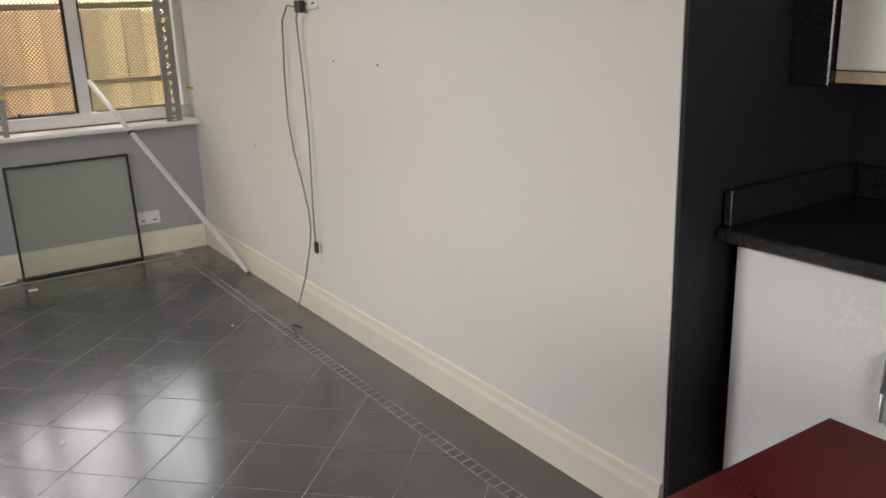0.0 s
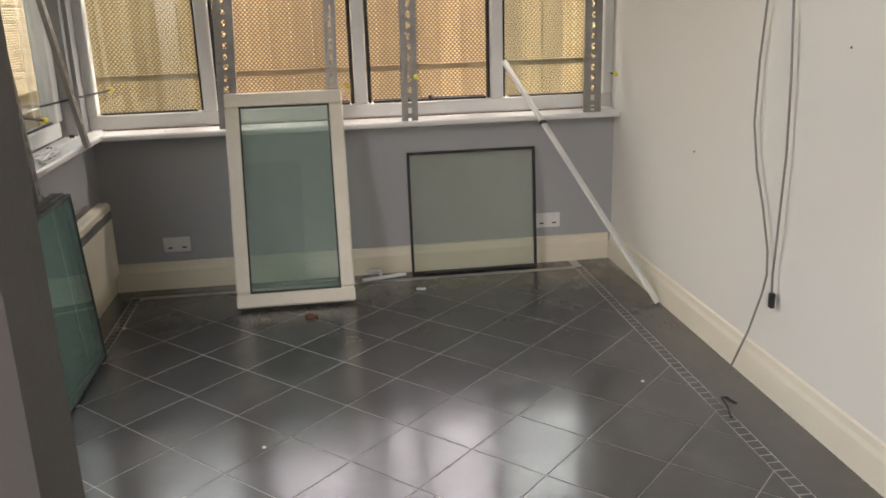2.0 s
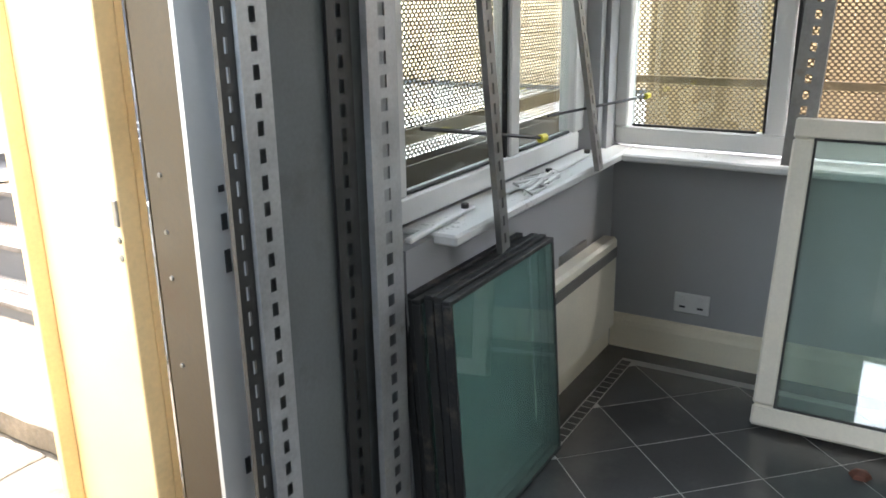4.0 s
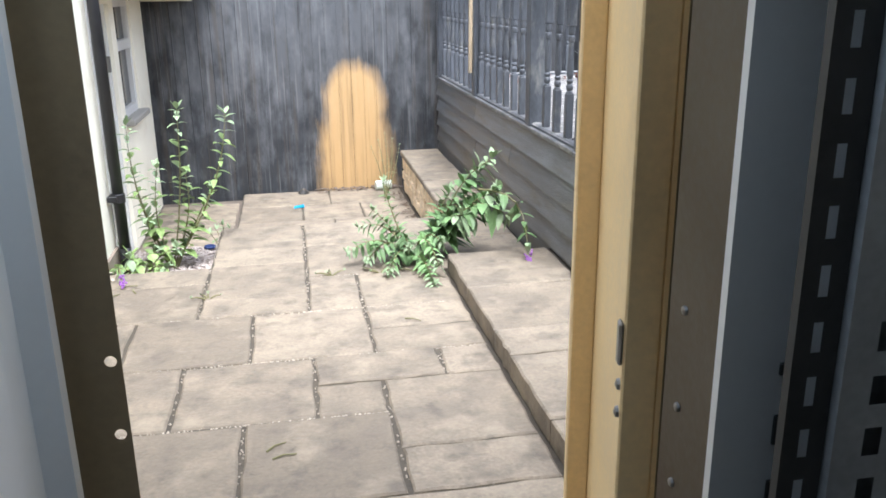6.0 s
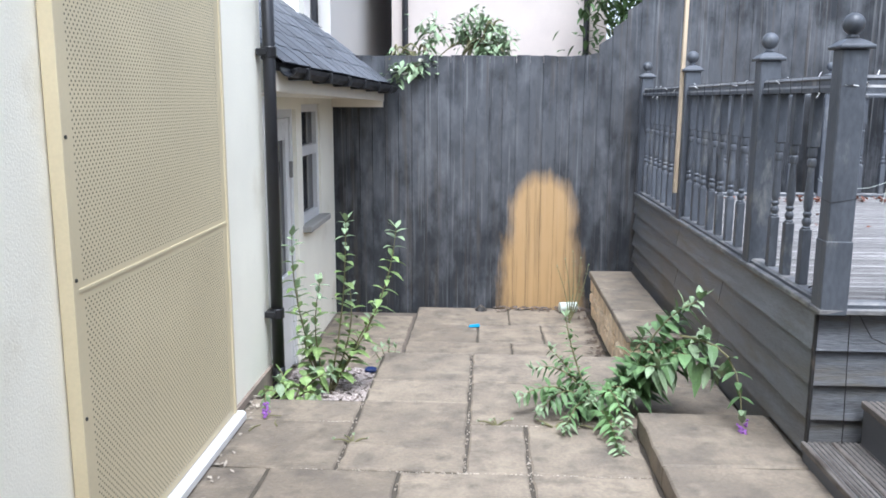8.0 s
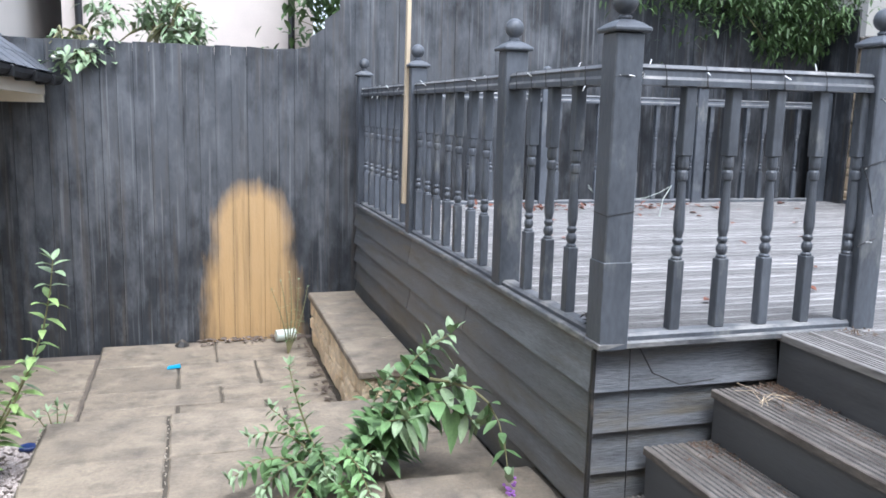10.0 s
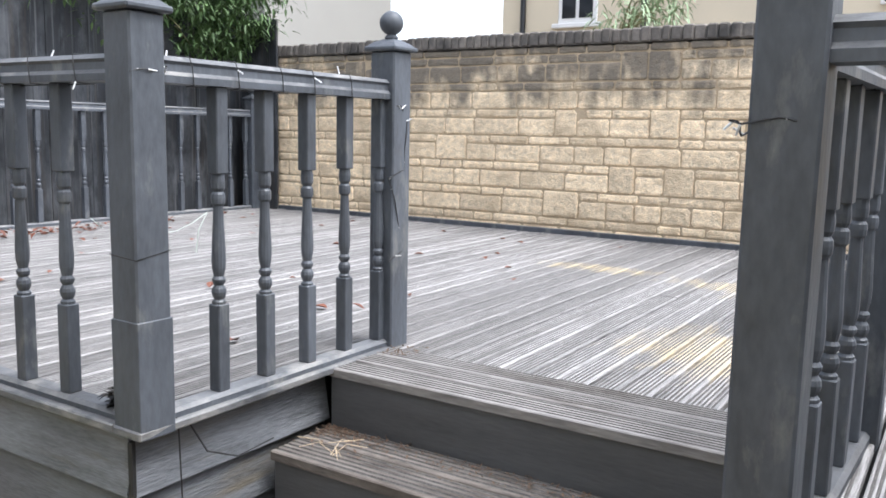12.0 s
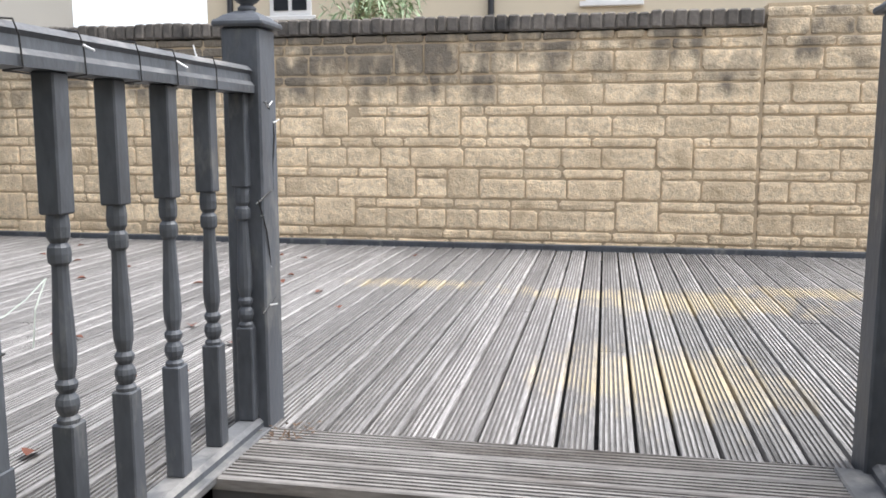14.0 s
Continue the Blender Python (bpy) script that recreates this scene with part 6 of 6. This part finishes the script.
cells = {}
for j, row in enumerate(PLAN):
    for i, ch in enumerate(row):
        if ch != ".":
            cells.setdefault(ch, []).append((i, j))
for ch, cs in cells.items():
    i0, i1, j0, j1 = min(c[0] for c in cs), max(c[0] for c in cs), min(c[1] for c in cs), max(c[1] for c in cs)
    slab(XE[i0], XE[i1 + 1], YE[j0], YE[j1 + 1], 0.0, terrace)
for y0, y1 in zip((1.4, 1.9, 2.47, 3.04, 3.6, 3.88, 4.45), (1.9, 2.47, 3.04, 3.6, 3.88, 4.45, 5.04)):
    slab(1.385, 2.0, y0, y1, 0.1, strip, 0.1)
LX = [0.03, 0.6, 1.14, 1.6]
for k, (y0, y1) in enumerate(zip((6.24, 6.8, 7.36, 7.68, 8.24), (6.8, 7.36, 7.68, 8.24, 8.82))):
    xs = LX if k % 2 else [0.03, 0.87, 1.6]
    for x0, x1 in zip(xs, xs[1:]):
        slab(x0, x1, y0, y1, -0.36, lower)
for y0, y1 in ((6.62, 7.3), (7.3, 7.95), (7.95, 8.7)):
    slab(-0.74, 0.0, y0, y1, -0.42, path_low)

# gravel by the downpipe
part("gravel_bed", boxed(-0.6, 0.02, 5.38, 6.4, -0.47, -0.185), SOIL, path_low)
bm = bmesh.new()
for _ in range(1500):
    x, y, r = rnd.uniform(-0.57, 0.0), rnd.uniform(5.4, 6.42), rnd.uniform(0.007, 0.018)
    q = bmesh.ops.create_icosphere(bm, subdivisions=1, radius=r, matrix=Matrix.Translation((x, y, -0.185 + rnd.uniform(0, 0.014))) @ Matrix.Rotation(rnd.uniform(0, 6), 4, "Z") @ Matrix.Diagonal((1.3, 0.9, 0.65, 1)))
me = bpy.data.meshes.new("gravel")
bm.to_mesh(me)
bm.free()
me.materials.append(GRAVEL)
tagged(new("gravel", me), "pale gravel at the foot of the house wall", "gravel", kind="stuff")
# grit and moss lines in the joints
bm = bmesh.new()
for _ in range(1500):
    if rnd.random() < 0.5:
        x, y = rnd.choice((0.58, 0.86, 0.3, 0.02, 1.14)) + rnd.gauss(0, 0.004), rnd.uniform(1.6, 6.2)
    else:
        x, y = rnd.uniform(-0.2, 1.38), rnd.choice((3.4, 3.96, 4.54, 5.08)) + rnd.gauss(0, 0.004)
    bmesh.ops.create_icosphere(bm, subdivisions=1, radius=rnd.uniform(0.002, 0.005), matrix=Matrix.Translation((x, y, -0.007)))
for _ in range(160):
    x, y = HX + 0.03 + abs(rnd.gauss(0, 0.05)), rnd.uniform(2.5, 5.4)
    leaf_into(bm, (x, y, 0.004), (rnd.uniform(-1, 1), rnd.uniform(-1, 1), 0.1), rnd.uniform(0.015, 0.05), rnd.uniform(0.004, 0.012), 0.05, 0.3)
tagged(part("paving_grit", bm, mat("pale_grit", (0.38, 0.33, 0.27), 0.9, vary=0.5, scale=50)), "loose grit and leaf scraps in the paving joints", "grit", kind="stuff")

bm = bmesh.new()
for k in range(170):
    if k < 110:
        x, y = rnd.uniform(0.75, 1.6), 8.83 - abs(rnd.gauss(0, 0.07))
    else:
        x, y = 1.57 - abs(rnd.gauss(0, 0.05)), rnd.uniform(6.7, 8.6)
    leaf_into(bm, (x, y, -0.352), (rnd.uniform(-1, 1), rnd.uniform(-1, 1), 0.15), rnd.uniform(0.02, 0.06), rnd.uniform(0.006, 0.02), 0.1, 0.5)
tagged(part("leaf_litter", bm, mat("grey_brown_leaf_litter", (0.13, 0.1, 0.08), 0.9, vary=0.5, scale=30)), "grey-brown leaf litter along the fence foot", "leaves", kind="stuff")

# boards of the far fence
x = -1.0
while x < 6.62:
    w = rnd.uniform(0.116, 0.124)
    top = fence_top(x + w / 2)
    t2 = fence_top(x + w)
    bm = bmesh.new()
    yy = 8.86 + rnd.uniform(-0.004, 0.004)
    prism(bm, [(x + 0.0013, -0.5), (x + w - 0.0013, -0.5), (x + w - 0.0013, t2 + rnd.uniform(-0.006, 0.006)), (x + 0.0013, top + rnd.uniform(-0.006, 0.006))], "y", yy, yy + 0.022)
    part("board", bm, FENCE, fence)
    x += w
for k in range(4):
    y0 = 8.41 + k * 0.112
    part("board", boxed(6.522, 6.544, y0 + 0.001, y0 + 0.111, -0.4, 2.5 + rnd.uniform(-0.01, 0.01)), FENCE, fence)
part("backing_rail", boxed(-1.0, 6.6, 8.89, 8.94, 0.2, 0.3), FENCE, fence)
part("backing_rail", boxed(-1.0, 6.6, 8.89, 8.94, 1.5, 1.6), FENCE, fence)
part("backing_sheet", boxed(-1.0, 6.6, 8.945, 8.95, -0.47, 1.9), DARKG, fence)

# deck boards, along x
bm = bmesh.new()
prism(bm, groove_profile(0.0865, 0.028), "x", 0, 1)
pattern = part("deck_board_pattern", bm, DECK)
DM = pattern.data
shade_dirty_grooves(DM)
bpy.data.objects.remove(pattern)
y, k = 1.56, 0
while y < 8.78:
    left = 3.05 if 3.1 < y < 4.6 else 2.02
    split = 4.0 + 0.6 * (k % 3)
    for a, b in ((left, split), (split, WX - 0.02)) if k % 4 == 1 else ((left, WX - 0.02),):
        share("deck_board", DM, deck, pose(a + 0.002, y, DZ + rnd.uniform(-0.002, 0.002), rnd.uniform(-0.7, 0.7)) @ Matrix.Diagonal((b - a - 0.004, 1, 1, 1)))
    y += 0.0987
    k += 1

# stones of the garden wall
z = 0.66
courses = []
while z < 2.02:
    courses.append((z, 0.138))
    courses.append((z + 0.138, 0.068))
    z += 0.206
far = bmesh.new()


def stone(y0, y1, z0, z1, material, parent, name="stone", joined=None, out=0.0):
    d = rnd.uniform(-0.002, 0.005) + out
    bm = joined if joined is not None else bmesh.new()
    j = 0.0042
    cy, cz, hy, hz = (y0 + y1) / 2, (z0 + z1) / 2, (y1 - y0) / 2 - j, (z1 - z0) / 2 - j
    edge = []
    for sy, sz, flip in ((-1, -1, 0), (1, -1, 1), (1, 1, 0), (-1, 1, 1)):
        r1, r2 = rnd.uniform(0.006, 0.026), rnd.uniform(0.006, min(0.026, hz * 0.7))
        a, b = (cy + sy * hy, cz + sz * (hz - r2)), (cy + sy * (hy - r1), cz + sz * hz)
        edge += [b, a] if flip else [a, b]
        if flip == 0:
            edge.append((cy - sy * hy * rnd.uniform(-0.4, 0.4), cz + sz * (hz - rnd.uniform(0, 0.007))))
        else:
            edge.append((cy + sy * (hy - rnd.uniform(0, 0.005)), cz + rnd.uniform(-0.4, 0.4) * hz))
    push = [rnd.uniform(-0.0025, 0.0025) for _ in edge]
    vs = []
    for inset, dx in ((0.0, 0.03), (0.0, 0.002), (0.006, -0.0035 - d), (0.02, -0.0055 - d)):
        ring = []
        for (a, b), w in zip(edge, push):
            iy, iz = inset * (a - cy) / hy, inset * (b - cz) / hz
            ring.append((WX + dx + (w if dx < 0 else 0), a - iy, b - iz))
        vs.append(ring)
    ring_stack(bm, vs)
    if joined is None:
        return part(name, bm, material, parent)


skip = []
for ci, (z0, h) in enumerate(courses):
    tall = ci % 2 == 0
    y = 2.74
    while y < 8.8:
        w = rnd.uniform(0.17, 0.42) if tall else rnd.uniform(0.16, 0.42)
        e = y + w
        if e > 8.7:
            e = 8.82
        hit = [s for s in skip if s[2] == ci and s[0] < e and s[1] > y]
        if hit:
            s = hit[0]
            if s[0] - y > 0.08:
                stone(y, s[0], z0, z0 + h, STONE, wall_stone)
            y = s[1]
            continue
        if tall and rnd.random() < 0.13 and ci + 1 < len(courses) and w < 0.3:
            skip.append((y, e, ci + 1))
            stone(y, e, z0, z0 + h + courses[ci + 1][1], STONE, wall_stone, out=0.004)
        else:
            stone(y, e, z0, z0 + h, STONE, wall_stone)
        y = e
    y = -2.4
    while y < 2.7:
        e = min(y + rnd.uniform(0.2, 0.44), 2.73)
        if 2.73 - e < 0.08:
            e = 2.73
        stone(y, e, z0, z0 + h, STONE, wall_stone, joined=far)
        y = e
ZT = courses[-1][0] + courses[-1][1]
for z0, h in ((ZT, 0.11), (ZT + 0.11, 0.07)):
    y = -2.4
    while y < 2.7:
        e = min(y + rnd.uniform(0.2, 0.44), 2.73)
        if 2.73 - e < 0.08:
            e = 2.73
        stone(y, e, z0, z0 + h, STONE, wall_stone, joined=far)
        y = e
tagged(part("distant_stones", far, STONE, wall_stone), kind="stuff")
y = 2.74
while y < 8.8:
    e = min(y + rnd.uniform(0.18, 0.36), 8.82)
    stone(y, e, ZT, ZT + 0.062, STONE, wall_stone, "cap_course", out=0.004)
    y = e
part("coping_bed", boxed(WX - 0.02, WX + 0.24, 2.75, 8.8, ZT + 0.062, ZT + 0.15), SOOT, wall_stone)
y = 2.74
while y < 8.78:
    w = rnd.uniform(0.066, 0.084)
    bm = boxed(WX - 0.035 + rnd.uniform(-0.006, 0.006), WX + 0.26, y + 0.004, y + w - 0.004, ZT + 0.064, ZT + 0.166 + rnd.uniform(-0.006, 0.006), bevel=0.01, jitter=0.002)
    part("coping_brick", bm, SOOT, wall_stone)
    y += w

# slates of the extension roof
bm = boxed(-0.125, 0.125, -0.004, 0.32, -0.003, 0.004)
sl = part("slate_pattern", bm, SLATE)
SM = sl.data
bpy.data.objects.remove(sl)
upn = UP.normalized()
for r in range(11):
    e0 = E0 + upn * (r * 0.2 - 0.02)
    e1 = E1 + upn * (r * 0.2 - 0.02)
    along = (e1 - e0).normalized()
    nrm = along.cross(upn)
    if nrm.z < 0:
        nrm = -nrm
    s = 0.12 if r % 2 else 0.0
    L = (e1 - e0).length
    while s < L - 0.06:
        p = e0 + along * (s + 0.125) + nrm * (0.012 + rnd.uniform(0, 0.003))
        lift = (upn - nrm * 0.03).normalized()
        m = Matrix((along, lift, along.cross(lift))).transposed().to_4x4()
        m.translation = p
        share("slate", SM, roof, m @ pose(0, rnd.uniform(-0.006, 0.006), 0, 0, 0, rnd.uniform(-0.8, 0.8)))
        s += 0.252

# diagonal floor tiles, cut at the border
TS = 0.2072


def clip(poly, axis, lim, keep_low):
    out = []
    for p, q in zip(poly, poly[1:] + poly[:1]):
        a, b = (p[axis] <= lim) == keep_low, (q[axis] <= lim) == keep_low
        if a:
            out.append(p)
        if a != b:
            t = (lim - p[axis]) / (q[axis] - p[axis])
            out.append((p[0] + (q[0] - p[0]) * t, p[1] + (q[1] - p[1]) * t))
    return out


def tile(poly, parent, name="tile"):
    cx, cy = sum(p[0] for p in poly) / len(poly), sum(p[1] for p in poly) / len(poly)
    dz = rnd.uniform(-0.0004, 0.0004)
    rings = []
    for f, z in ((0.0, FZ - 0.003), (0.0, FZ - 0.0004 + dz), (0.001, FZ + dz)):
        rings.append([(x + (cx - x) * f / 0.15, y + (cy - y) * f / 0.15, z) for x, y in poly])
    return part(name, ring_stack(bmesh.new(), rings), FLOORTILE, parent)


g = 0.0026
for i in range(-24, 12):
    for j in range(-10, 14):
        cx, cy = 1.735 + TS * (i - j), 0.494 + TS - TS * (i + j)
        d = TS - g
        poly = [(cx - d, cy), (cx, cy - d), (cx + d, cy), (cx, cy + d)]
        for ax, lim, low in ((0, -3.9, False), (0, 2.98, True), (1, -1.468, False), (1, 0.93, True)):
            poly = clip(poly, ax, lim, low) if poly else poly
        if len(poly) > 2:
            ar = abs(sum(p[0] * q[1] - q[0] * p[1] for p, q in zip(poly, poly[1:] + poly[:1]))) / 2
            if ar > 0.002:
                tile(poly, part_floor)
for rect in ((-3.9, 3.15, -1.73, -1.519), (3.03, 3.15, -1.468, 1.1), (-3.9, 3.03, 0.981, 1.12), (-4.2, -3.95, -2.5, 1.12)):
    tile([(rect[0], rect[2]), (rect[1], rect[2]), (rect[1], rect[3]), (rect[0], rect[3])], part_floor, "border_tile")
tile([(-3.9, -2.5), (-0.88, -2.5), (-0.88, -1.735), (-3.9, -1.735)], part_floor, "border_tile")
bm = bmesh.new()
x = -3.9
while x < 3.0:
    box(bm, x + 0.003, x + 0.043, -1.514, -1.473, FZ - 0.003, FZ - 0.0003)
    box(bm, x + 0.003, x + 0.043, 0.935, 0.976, FZ - 0.003, FZ - 0.0003)
    x += 0.047
part("border_pieces", bm, FLOORTILE, part_floor)
